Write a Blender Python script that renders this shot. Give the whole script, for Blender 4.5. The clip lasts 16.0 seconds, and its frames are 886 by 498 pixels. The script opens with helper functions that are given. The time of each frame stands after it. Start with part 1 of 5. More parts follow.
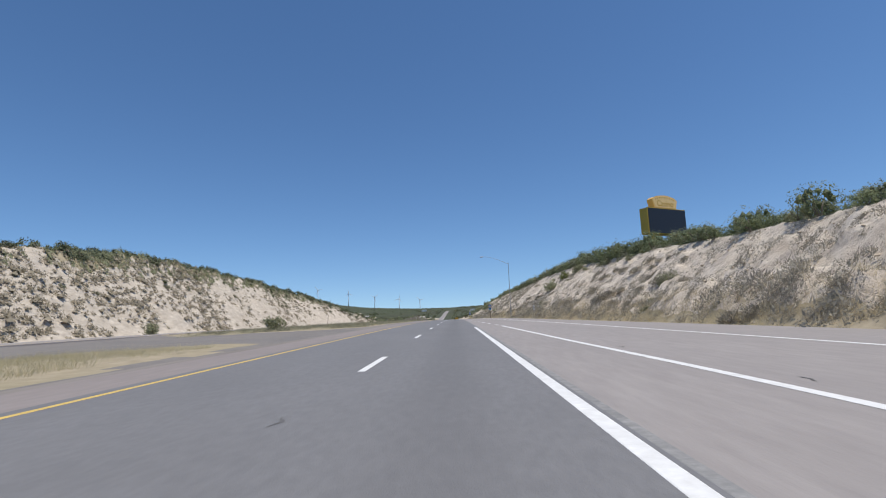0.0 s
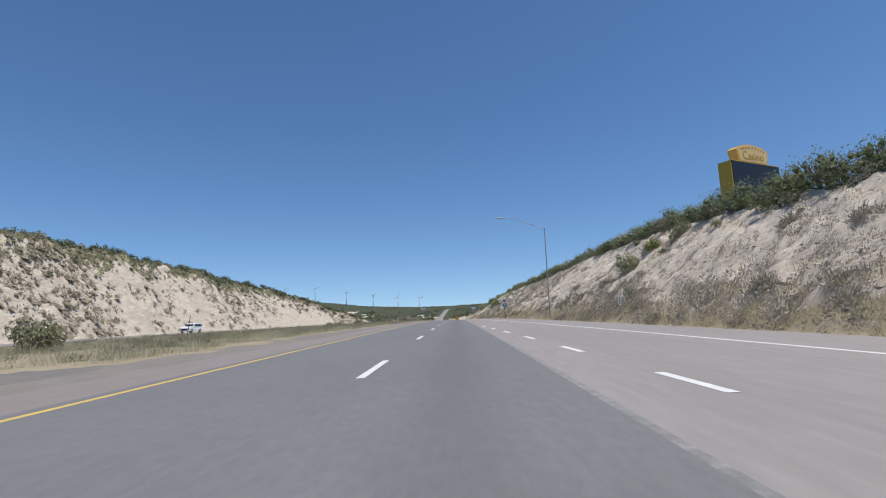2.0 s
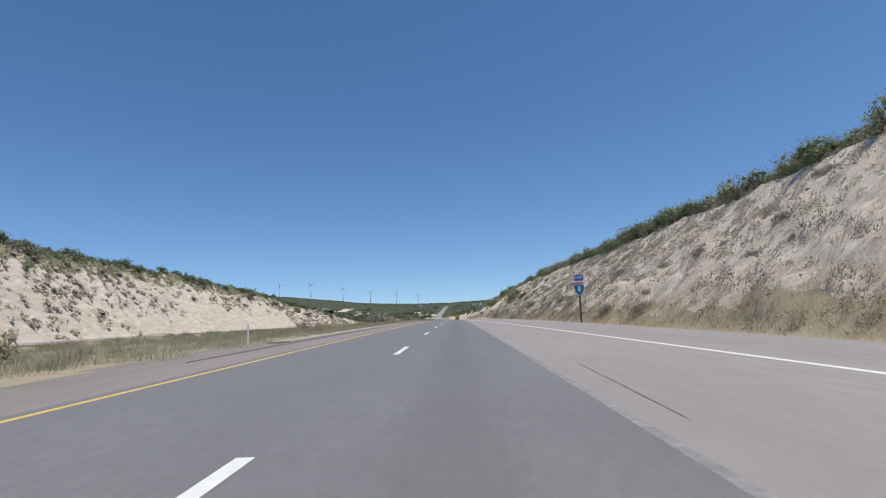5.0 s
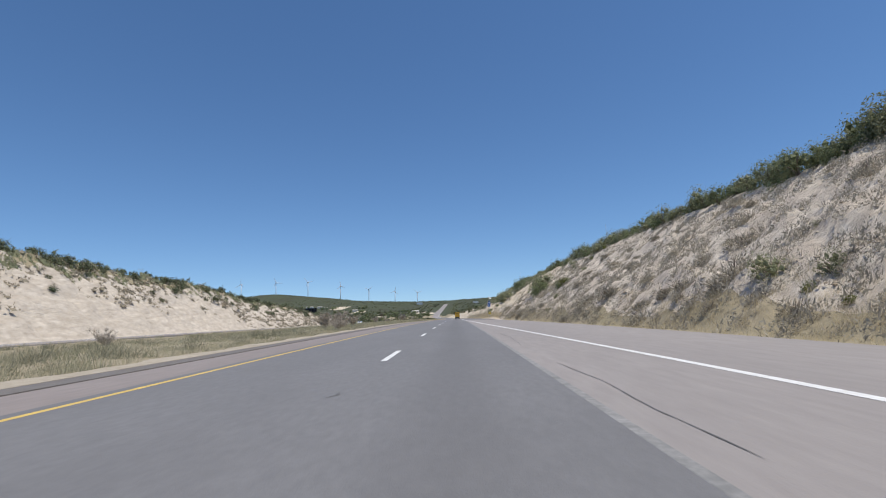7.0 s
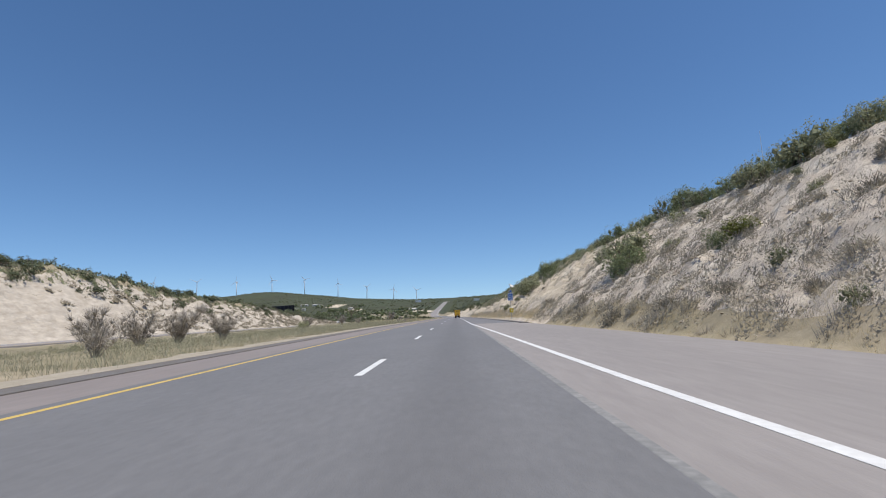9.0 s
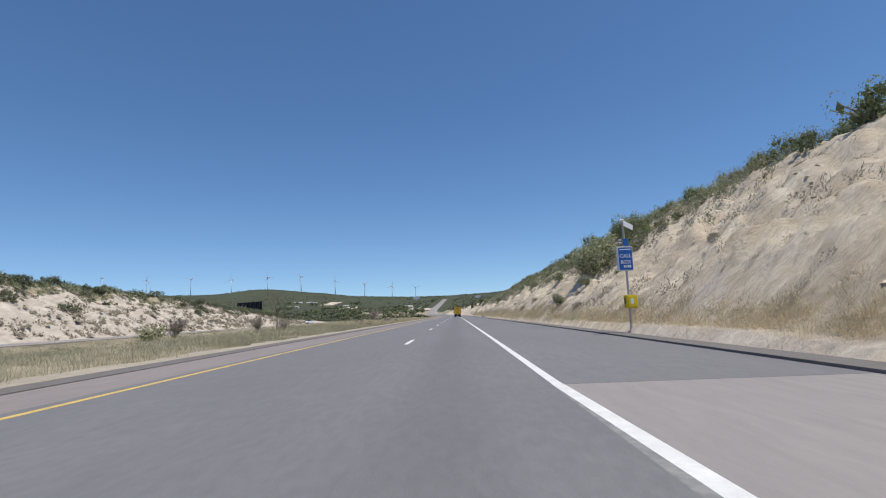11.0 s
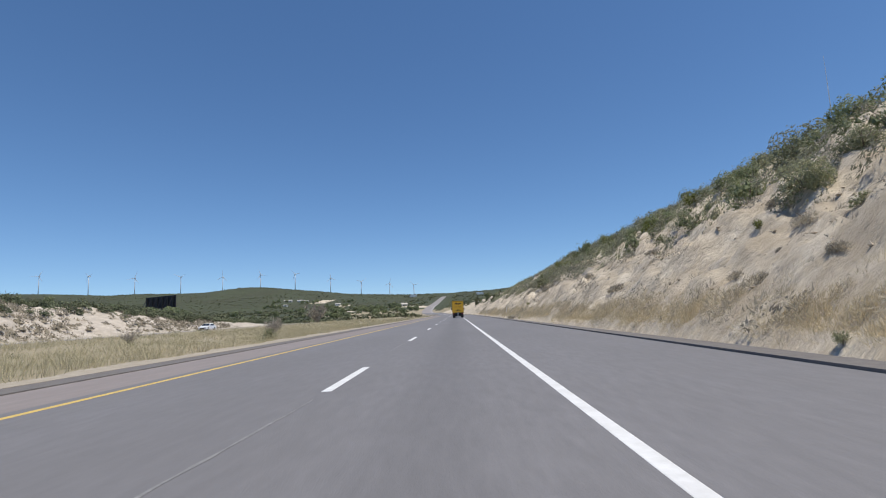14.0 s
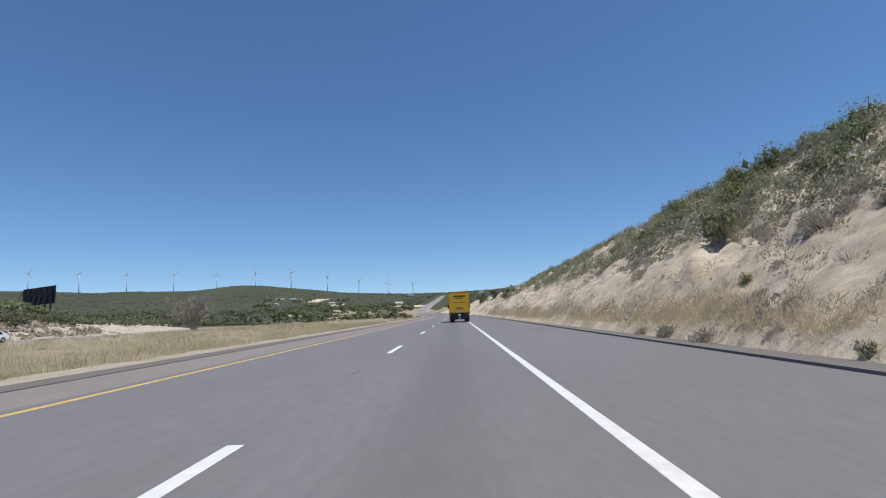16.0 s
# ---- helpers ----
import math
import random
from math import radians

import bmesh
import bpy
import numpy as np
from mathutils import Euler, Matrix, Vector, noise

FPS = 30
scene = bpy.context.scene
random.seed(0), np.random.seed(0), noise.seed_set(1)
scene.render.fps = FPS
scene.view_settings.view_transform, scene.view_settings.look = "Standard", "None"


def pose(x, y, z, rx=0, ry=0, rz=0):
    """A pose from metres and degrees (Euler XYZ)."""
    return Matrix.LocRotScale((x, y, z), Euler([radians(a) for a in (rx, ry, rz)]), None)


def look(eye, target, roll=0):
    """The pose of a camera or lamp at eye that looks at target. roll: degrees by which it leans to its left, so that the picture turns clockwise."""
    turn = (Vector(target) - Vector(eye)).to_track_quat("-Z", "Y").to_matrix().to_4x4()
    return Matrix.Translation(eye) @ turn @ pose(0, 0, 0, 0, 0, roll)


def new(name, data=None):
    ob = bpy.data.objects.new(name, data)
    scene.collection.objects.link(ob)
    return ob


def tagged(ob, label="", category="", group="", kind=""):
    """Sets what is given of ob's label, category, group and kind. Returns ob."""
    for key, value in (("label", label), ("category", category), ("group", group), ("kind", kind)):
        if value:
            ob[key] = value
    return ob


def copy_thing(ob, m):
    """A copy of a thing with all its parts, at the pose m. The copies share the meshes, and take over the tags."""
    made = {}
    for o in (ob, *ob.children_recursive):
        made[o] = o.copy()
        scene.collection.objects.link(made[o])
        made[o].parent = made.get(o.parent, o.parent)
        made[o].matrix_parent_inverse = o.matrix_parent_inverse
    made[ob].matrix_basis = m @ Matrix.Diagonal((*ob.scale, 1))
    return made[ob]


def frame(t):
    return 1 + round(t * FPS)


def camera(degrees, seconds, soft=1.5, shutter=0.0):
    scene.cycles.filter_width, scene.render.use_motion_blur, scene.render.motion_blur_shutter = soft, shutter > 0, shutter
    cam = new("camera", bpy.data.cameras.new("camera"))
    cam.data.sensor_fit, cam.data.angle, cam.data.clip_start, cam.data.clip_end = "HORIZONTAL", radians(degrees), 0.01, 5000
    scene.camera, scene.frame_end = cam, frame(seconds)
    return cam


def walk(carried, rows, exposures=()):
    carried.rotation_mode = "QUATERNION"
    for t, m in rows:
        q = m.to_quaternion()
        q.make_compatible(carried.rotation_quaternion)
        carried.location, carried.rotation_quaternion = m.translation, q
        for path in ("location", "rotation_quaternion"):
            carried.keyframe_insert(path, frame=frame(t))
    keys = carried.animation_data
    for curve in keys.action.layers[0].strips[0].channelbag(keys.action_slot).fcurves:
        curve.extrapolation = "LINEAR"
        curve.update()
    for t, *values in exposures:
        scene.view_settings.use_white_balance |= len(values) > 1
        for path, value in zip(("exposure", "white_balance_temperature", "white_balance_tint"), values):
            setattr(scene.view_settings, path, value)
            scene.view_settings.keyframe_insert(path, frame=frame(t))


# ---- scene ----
# ---------------------------------------------------------------- plan of the road
ROAD_Z = np.array([(y, 0.0) for y in range(-80, 4001, 5)])
_far_y = [0, 600, 680, 730, 809, 1000, 1280, 1400, 1600, 4000]
_far_z = [0, 0, 1.2, 3.0, 7.2, 16.2, 31.7, 35.7, 33.0, 33.0]


def _height(y):
    g0, y0, y1 = 0.0235, 10.0, 290.0
    u = np.clip(y, y0, y1) - y0
    z = g0 * (u - u * u / (2 * (y1 - y0))) + g0 * np.minimum(0, y - y0)
    return z + np.interp(y, _far_y, _far_z)


ROAD_Z[:, 1] = _height(ROAD_Z[:, 0])
_k = np.ones(9) / 9
_s = np.convolve(np.pad(ROAD_Z[:, 1], 4, mode="edge"), _k, "valid")
ROAD_Z[:, 1] = np.where(ROAD_Z[:, 0] > 560, _s, ROAD_Z[:, 1])


def road_z(y):
    return np.interp(y, ROAD_Z[:, 0], ROAD_Z[:, 1])


def road_x(y):
    """Sideways shift of the road, far ahead."""
    return np.interp(y, [0, 520, 560, 600, 640, 690, 730, 800, 900, 1000, 1280, 1500], [0, 0, -1.2, -5, -11, -18, -21.5, -22.5, -22, -22, -20, -12])


def road_grade(y):
    return 0.0235 * (1 - min(1.0, max(0.0, (y - 10.0) / 280.0)))


# ---------------------------------------------------------------- camera and its ride
cam = camera(82.33, 16.0, soft=1.1)


def ride(t):
    y = 0.0734 * min(t, 1.0) + 22.57574 * t - 0.09 * t ** 2 + 0.0170122 * t ** 3 - 4.36783e-4 * t ** 4
    x = float(np.interp(t, [0, 0.5, 1, 2, 3, 4, 6.5, 7.5, 9, 11.5, 12.5, 16], [0.05, -0.02, -0.07, -0.13, -0.2, -0.18, -0.1, -0.04, 0.0, 0.07, 0.13, 0.12]))
    roll = 2.2 + float(np.interp(t, [0, 1, 3, 12, 14, 16], [-0.1, -0.14, 0.0, 0.0, 0.14, -0.18]))
    return pose(x, y, float(_height(y)) + 1.178, 97.2 + math.degrees(road_grade(y)), roll, 1.5)


walk(cam, [(0.5 * k, ride(0.5 * k)) for k in range(33)], exposures=((0.0, 0.2), (16.0, 0.2)))

# ---------------------------------------------------------------- sky and sun
SUN_UP, SUN_ROUND = radians(71), radians(118)
world = bpy.data.worlds.new("sky")
scene.world = world
world.use_nodes = True
_sky = world.node_tree.nodes.new("ShaderNodeTexSky")
_sky.sky_type, _sky.sun_disc = "NISHITA", False
_sky.sun_elevation, _sky.sun_rotation = SUN_UP, SUN_ROUND
_sky.altitude, _sky.air_density, _sky.dust_density, _sky.ozone_density = 1600, 1.0, 0.6, 3.5
_bg = world.node_tree.nodes["Background"]
_bg.inputs["Strength"].default_value = 0.113
_sat = world.node_tree.nodes.new("ShaderNodeHueSaturation")
_sat.inputs["Saturation"].default_value = 1.13
_tc = world.node_tree.nodes.new("ShaderNodeTexCoord")
_up = world.node_tree.nodes.new("ShaderNodeVectorMath")
_up.inputs[1].default_value = (0, 0, 0.045)
_nm = world.node_tree.nodes.new("ShaderNodeVectorMath")
_nm.operation = "NORMALIZE"
world.node_tree.links.new(_tc.outputs["Generated"], _up.inputs[0])
world.node_tree.links.new(_up.outputs[0], _nm.inputs[0])
world.node_tree.links.new(_nm.outputs[0], _sky.inputs["Vector"])
world.node_tree.links.new(_sky.outputs[0], _sat.inputs["Color"])
world.node_tree.links.new(_sat.outputs[0], _bg.inputs["Color"])
sun = new("sun", bpy.data.lights.new("sun", "SUN"))
sun.data.energy, sun.data.angle, sun.data.color = 3.6, radians(0.53), (1.0, 0.935, 0.82)
_to_sun = Vector((math.sin(SUN_ROUND) * math.cos(SUN_UP), math.cos(SUN_ROUND) * math.cos(SUN_UP), math.sin(SUN_UP)))
sun.matrix_world = look(_to_sun * 50, (0, 0, 0))


# ---------------------------------------------------------------- materials
def mat(name, a, b, scale=1.0, rough=0.85, bump=0.0, bump_scale=None, c=None, c_scale=0.1, c_amount=0.5, metal=0.0, spread=0.0, detail=6.0, translucent=0.0, stretch=None, band=None, grit=0.6):
    """Two colours mixed by a fine noise, a third by a broad one; bump in metres; spread: brightness by object or island."""
    m = bpy.data.materials.new(name)
    m.use_nodes = True
    nt = m.node_tree
    N, L = nt.nodes, nt.links
    p = N["Principled BSDF"]
    p.inputs["Roughness"].default_value, p.inputs["Metallic"].default_value = rough, metal
    p.inputs["Specular IOR Level"].default_value = 0.3
    tc = N.new("ShaderNodeTexCoord")
    co = tc.outputs["Object"]
    if stretch:
        mp = N.new("ShaderNodeMapping")
        mp.inputs["Scale"].default_value = stretch
        L.new(co, mp.inputs["Vector"])
        co = mp.outputs[0]

    def noise_at(s, d=detail, rough_=0.6):
        n = N.new("ShaderNodeTexNoise")
        n.inputs["Scale"].default_value, n.inputs["Detail"].default_value, n.inputs["Roughness"].default_value = s, d, rough_
        L.new(co, n.inputs["Vector"])
        r = N.new("ShaderNodeMapRange")
        r.inputs[1].default_value, r.inputs[2].default_value = 0.32, 0.68
        L.new(n.outputs["Fac"], r.inputs[0])
        return r.outputs[0], n.outputs["Fac"]

    f, raw = noise_at(scale)
    mix = N.new("ShaderNodeMix")
    mix.data_type = "RGBA"
    mix.inputs[6].default_value, mix.inputs[7].default_value = (*a, 1), (*b, 1)
    L.new(f, mix.inputs[0])
    col = mix.outputs[2]
    if c:
        f2, _ = noise_at(c_scale, 5.0)
        mu = N.new("ShaderNodeMath")
        mu.operation = "MULTIPLY"
        mu.inputs[1].default_value = c_amount
        L.new(f2, mu.inputs[0])
        mx = N.new("ShaderNodeMix")
        mx.data_type = "RGBA"
        L.new(mu.outputs[0], mx.inputs[0])
        L.new(col, mx.inputs[6])
        mx.inputs[7].default_value = (*c, 1)
        col = mx.outputs[2]
    if band is not None:
        # oil-darkened strip along the middle of the lane
        sx = N.new("ShaderNodeSeparateXYZ")
        L.new(tc.outputs["Object"], sx.inputs[0])
        d = N.new("ShaderNodeMath")
        d.operation = "SUBTRACT"
        d.inputs[1].default_value = band
        L.new(sx.outputs[0], d.inputs[0])
        ab = N.new("ShaderNodeMath")
        ab.operation = "ABSOLUTE"
        L.new(d.outputs[0], ab.inputs[0])
        br = N.new("ShaderNodeMapRange")
        br.interpolation_type = "SMOOTHSTEP"
        br.inputs[1].default_value, br.inputs[2].default_value, br.inputs[3].default_value, br.inputs[4].default_value = 0.1, 0.95, 0.28, 0.0
        L.new(ab.outputs[0], br.inputs[0])
        bx = N.new("ShaderNodeMix")
        bx.data_type = "RGBA"
        L.new(br.outputs[0], bx.inputs[0])
        L.new(col, bx.inputs[6])
        bx.inputs[7].default_value = (0.11, 0.108, 0.112, 1)
        col = bx.outputs[2]
    if spread:
        oi = N.new("ShaderNodeObjectInfo")
        ge = N.new("ShaderNodeNewGeometry")
        ad = N.new("ShaderNodeMath")
        ad.operation = "ADD"
        L.new(oi.outputs["Random"], ad.inputs[0])
        L.new(ge.outputs["Random Per Island"], ad.inputs[1])
        mr = N.new("ShaderNodeMapRange")
        mr.inputs[1].default_value, mr.inputs[2].default_value = 0.0, 2.0
        mr.inputs[3].default_value, mr.inputs[4].default_value = 1 - spread, 1 + spread
        L.new(ad.outputs[0], mr.inputs[0])
        hs = N.new("ShaderNodeHueSaturation")
        L.new(mr.outputs[0], hs.inputs["Value"])
        L.new(col, hs.inputs["Color"])
        col = hs.outputs[0]
    L.new(col, p.inputs["Base Color"])
    if bump:
        _, h = noise_at(bump_scale or scale, 9.0, grit)
        bp = N.new("ShaderNodeBump")
        bp.inputs["Strength"].default_value, bp.inputs["Distance"].default_value = 1.0, bump
        L.new(h, bp.inputs["Height"])
        L.new(bp.outputs[0], p.inputs["Normal"])
    if translucent:
        tr = N.new("ShaderNodeBsdfTranslucent")
        L.new(col, tr.inputs["Color"])
        ms = N.new("ShaderNodeMixShader")
        ms.inputs[0].default_value = translucent
        L.new(p.outputs[0], ms.inputs[1])
        L.new(tr.outputs[0], ms.inputs[2])
        L.new(ms.outputs[0], N["Material Output"].inputs["Surface"])
    return m


# Colour contrast stands in for sunlit crag faces and shaded crevices in the soil.
M_SAND = mat("pale_granite_soil_crag_shade", (0.82, 0.745, 0.64), (0.54, 0.467, 0.385), 2.2, 0.95, 0.42, 1.8, c=(0.47, 0.39, 0.325), c_scale=0.6, c_amount=0.6, stretch=(0.34, 1, 0.45), grit=0.68)
M_BANK = mat("layered_pale_soil", (0.66, 0.595, 0.51), (0.46, 0.40, 0.335), 1.1, 0.95, 0.3, 1.3, c=(0.37, 0.315, 0.255), c_scale=0.5, c_amount=0.6, stretch=(1, 0.6, 1.5), grit=0.68)
# Dark downslope streaks put the shading of rills into the soil colour.
M_TAN = mat("tan_granite_soil_rill_shade", (0.80, 0.715, 0.585), (0.52, 0.44, 0.33), 2.0, 0.95, 0.40, 1.6, c=(0.42, 0.34, 0.25), c_scale=0.8, c_amount=0.65, stretch=(0.27, 1, 0.38), grit=0.68)
M_GRASS = mat("dry_grass_soil", (0.42, 0.355, 0.26), (0.31, 0.26, 0.185), 1.5, 0.95, 0.05, 3.0, c=(0.22, 0.20, 0.11), c_scale=0.08, c_amount=0.6)
M_GRAVEL = mat("grey_gravel", (0.145, 0.136, 0.133), (0.205, 0.192, 0.187), 3.0, 0.95, 0.04, 8.0, c=(0.26, 0.235, 0.21), c_scale=0.15, c_amount=0.5)
M_PALEGRAVEL = mat("pale_gravel", (0.46, 0.41, 0.33), (0.36, 0.31, 0.25), 4.0, 0.95, 0.02, 14.0, c=(0.28, 0.24, 0.18), c_scale=0.5, c_amount=0.5)
M_DIRT = mat("pale_dirt_track", (0.275, 0.248, 0.228), (0.215, 0.195, 0.18), 2.5, 0.95, 0.02, 9.0, c=(0.18, 0.16, 0.14), c_scale=0.25, c_amount=0.6, stretch=(1, 0.3, 1))
M_SCRUB = mat("scrub_ground", (0.046, 0.051, 0.030), (0.075, 0.074, 0.043), 0.06, 0.95, 0.3, 0.4, c=(0.07, 0.085, 0.045), c_scale=0.012, c_amount=0.8)
M_ASPHALT = mat("worn_asphalt", (0.169, 0.168, 0.175), (0.197, 0.196, 0.203), 9.0, 0.8, 0.004, 60.0, c=(0.125, 0.125, 0.13), c_scale=0.5, c_amount=0.3, stretch=(1, 0.35, 1), band=-0.2)
M_NEWASPH = mat("dark_asphalt", (0.175, 0.171, 0.179), (0.207, 0.202, 0.211), 7.0, 0.8, 0.004, 60.0, c=(0.155, 0.15, 0.152), c_scale=0.4, c_amount=0.5, stretch=(1, 0.2, 1), band=-0.2)
M_RAMP = mat("pale_ramp_asphalt", (0.325, 0.30, 0.29), (0.275, 0.252, 0.245), 5.0, 0.85, 0.004, 50.0, c=(0.23, 0.213, 0.208), c_scale=0.3, c_amount=0.5, stretch=(1, 0.15, 1))
M_PINK = mat("pinkish_shoulder_asphalt", (0.285, 0.25, 0.24), (0.24, 0.213, 0.206), 5.0, 0.85, 0.004, 50.0, c=(0.21, 0.18, 0.17), c_scale=0.4, c_amount=0.5, stretch=(1, 0.2, 1))
M_DIKE = mat("black_asphalt_dike", (0.15, 0.14, 0.138), (0.19, 0.178, 0.172), 4.0, 0.85, 0.01, 30.0, c=(0.16, 0.14, 0.12), c_scale=0.6, c_amount=0.5)
M_WHITE = mat("white_road_paint", (0.80, 0.80, 0.80), (0.70, 0.70, 0.69), 8.0, 0.6, 0.002, 40.0, c=(0.45, 0.44, 0.43), c_scale=3.0, c_amount=0.35)
M_YELLOW = mat("yellow_road_paint", (0.74, 0.52, 0.13), (0.64, 0.45, 0.12), 8.0, 0.6, 0.002, 40.0, c=(0.42, 0.30, 0.12), c_scale=2.0, c_amount=0.4)


# ---------------------------------------------------------------- mesh helpers
def obj(name, verts, faces, materials, slots=None, smooth=False):
    me = bpy.data.meshes.new(name)
    me.from_pydata([tuple(v) for v in verts], [], [tuple(f) for f in faces])
    for m in materials:
        me.materials.append(m)
    if slots is not None:
        me.polygons.foreach_set("material_index", np.asarray(slots, dtype=np.int32))
    if smooth:
        me.polygons.foreach_set("use_smooth", np.ones(len(me.polygons), dtype=bool))
    me.update()
    return new(name, me)


def lattice(px, py, seed):
    """Smooth value noise in 0..1 over arrays of places."""
    xi, yi = np.floor(px).astype(np.int64), np.floor(py).astype(np.int64)
    fx, fy = px - xi, py - yi
    fx, fy = fx * fx * (3 - 2 * fx), fy * fy * (3 - 2 * fy)

    def h(a, b):
        n = (a * 374761393 + b * 668265263 + seed * 1442695041) & 0xFFFFFFFF
        n = ((n ^ (n >> 13)) * 1274126177) & 0xFFFFFFFF
        return ((n ^ (n >> 16)) & 0xFFFF) / 65535.0

    return (h(xi, yi) * (1 - fx) + h(xi + 1, yi) * fx) * (1 - fy) + (h(xi, yi + 1) * (1 - fx) + h(xi + 1, yi + 1) * fx) * fy


def cloud(px, py, scale, seed, octaves=4, gain=0.5):
    """Layered noise in about -1..1."""
    total, amp, norm = 0, 1.0, 0.0
    for o in range(octaves):
        total = total + amp * (2 * lattice(px * scale * 2 ** o + 17.3 * o, py * scale * 2 ** o - 9.1 * o, seed + o) - 1)
        norm += amp
        amp *= gain
    return total / norm


def step(a, b, v):
    u = np.clip((v - a) / (b - a), 0, 1)
    return u * u * (3 - 2 * u)


# ---------------------------------------------------------------- terrain
def toe_right(y):
    return np.interp(y, [-60, 20, 60, 110, 180, 230, 290, 600], [17, 15.8, 13.4, 11.8, 10.9, 9.4, 7.9, 8.1])


def top_right(y):
    return np.interp(y, [-60, 20, 40, 60, 90, 110, 150, 200, 250, 300, 420, 500, 560, 640, 720, 800],
                     [6, 6.6, 7.2, 8.2, 9.6, 10.5, 10.8, 11.0, 11.7, 11.5, 11.2, 10.6, 10, 7, 3, 0.5])


def top_left(y):
    return np.interp(y, [-60, 80, 114, 150, 180, 230, 250, 262, 280, 297, 312, 328, 347, 373, 388, 400, 412, 424, 446, 458, 470, 482, 495, 517, 540, 600],
                     [12, 15, 18, 17.4, 16.7, 15.2, 14.4, 13.8, 13.1, 12.6, 11.8, 10.6, 9.5, 8.5, 7.7, 6.7, 6.1, 5.4, 4.2, 3.4, 2.8, 2.5, 1.5, 1.2, 0.6, 0.2])


RIDGE_X = [-4000, -1714, -1502, -1289, -1151, -1077, -908, -790, -673, -579, -475, -334, -134, -38, 110, 270, 650, 4000]
RIDGE_Z = [122, 141, 134, 119, 104, 113, 107, 107, 122, 109, 97, 77, 60, 60, 65, 90, 120, 145]


def terrain(x, y):
    x, y = np.asarray(x, float), np.asarray(y, float)
    rz = road_z(y)
    u = x - road_x(y)
    z = rz - 0.10 - 0.45 * step(-9, -42, u)
    # right cut slope
    toe = toe_right(y) + 0.5 * cloud(x * 0, y, 0.11, 3, 3)
    crest = 26.0 + 1.2 * cloud(x * 0, y, 0.05, 5, 3)
    H = top_right(y)
    f = (u - toe) / (crest - toe)
    face = H * np.clip(f, 0, 1.0)
    on_r = np.clip(np.minimum(f * 6, 0.35 + (1.0 - f) * 2.6), 0, 1) * np.clip((1.12 - f) * 8, 0, 1)
    gully = cloud(x * 0.25, y, 0.22, 11, 4, 0.55)
    lumps = cloud(x, y, 0.45, 23, 4, 0.6)
    rills = np.abs(cloud(x * 0.22, y + 0.25 * x, 0.55, 17, 3, 0.6)) + 1.1 * step(255, 275, y) * np.abs(cloud(x * 0.05, y, 0.42, 18, 2, 0.6))
    z = z + face + on_r * (0.95 * gully + 0.5 * lumps + 0.55 * rills - 0.15 + 0.35 * np.abs(cloud(x, y, 0.8, 19, 2)) * (1 + step(250, 280, y)) + 0.9 * step(375, 400, y) * step(0.3, 0.5, f) * (np.abs(cloud(x, y, 0.5, 29, 3, 0.6)) - 0.2))
    z = z + on_r * (0.85 * np.abs(cloud(x * 0.7, y, 0.85, 33, 3, 0.6)) - 0.2 + 0.3 * np.abs(cloud(x * 0.35, y, 1.5, 37, 2, 0.6)) + 0.75 * step(258, 275, y) * (np.abs(cloud(x * 0.1, y + 0.25 * x, 0.8, 39, 2, 0.5)) - 0.25))
    z = z + np.where(f > 1, np.minimum(0.16 * (u - crest), 9), 0) + step(1.0, 1.3, f) * 0.7 * cloud(x, y, 0.06, 31, 3)
    z = z + 0.5 * step(7.3, 7.65, u) * step(255, 270, y) * (1 - step(600, 700, y))
    # left cut slope beyond the other carriageway
    toe_l = -60.0 - 0.8 * cloud(x * 0, y, 0.07, 41, 3)
    crest_l = -74.0 - 1.5 * cloud(x * 0, y, 0.04, 43, 3)
    HL = top_left(y)
    fl = (u - toe_l) / (crest_l - toe_l)
    on_l = np.clip(np.minimum(fl * 6, (1.12 - fl) * 8), 0, 1) * np.clip(HL / 6, 0, 1)
    z = z + HL * np.clip(fl, 0, 1) + on_l * (1.2 * cloud(x * 0.3, y, 0.18, 47, 4, 0.55) + 1.0 * cloud(x, y, 0.4, 53, 4, 0.65) + 0.6 * cloud(fl * 15, y * 0.16, 1.0, 57, 2) + 0.45 * np.abs(cloud(x, y, 0.9, 59, 2)))
    z = z + np.where(fl > 1, np.minimum(0.05 * (crest_l - u), 8), 0)
    # uneven verge and median
    flat = step(8.5, 12, -u) * (1 - step(50, 56, -u))
    z = z + flat * (0.12 * cloud(x, y, 0.25, 61, 4) + 0.15 * cloud(x, y, 0.05, 67, 2))
    z = z + 0.5 * step(14, 26, -u) * (1 - step(36, 46, -u)) * step(300, 350, y) * (1 - step(560, 640, y))
    # far valley and the ridge behind it
    far = step(520, 900, y) * step(16, 90, np.abs(u))
    valley = np.interp(y, [500, 600, 1000, 1300, 1700, 2280], [3.2, 6.0, 13, 24, 50, 105])
    rise = step(1200, 2280, y)
    ridge = np.interp(x, RIDGE_X, RIDGE_Z)
    hill = valley * (1 - rise) + ridge * rise + 5 * cloud(x, y, 0.004, 71, 3) * step(700, 1200, y) * (1 - 0.8 * step(1800, 2200, y))
    hill = hill - 40 * step(2300, 3300, y)
    side = np.clip((u - 26) / 200, 0, 1) * 35 * (1 - rise)
    z = np.where(y > 520, z * (1 - far) + (hill + side) * far, z)
    z = np.where(y > 1350, hill * step(1350, 1500, y) + z * (1 - step(1350, 1500, y)), z)
    return z


def gravel_end(x):
    """Where the gravelled part of the median ends, along the road."""
    return np.interp(-x, [8, 14, 19, 31, 50], [64, 60, 56, 65, 80])


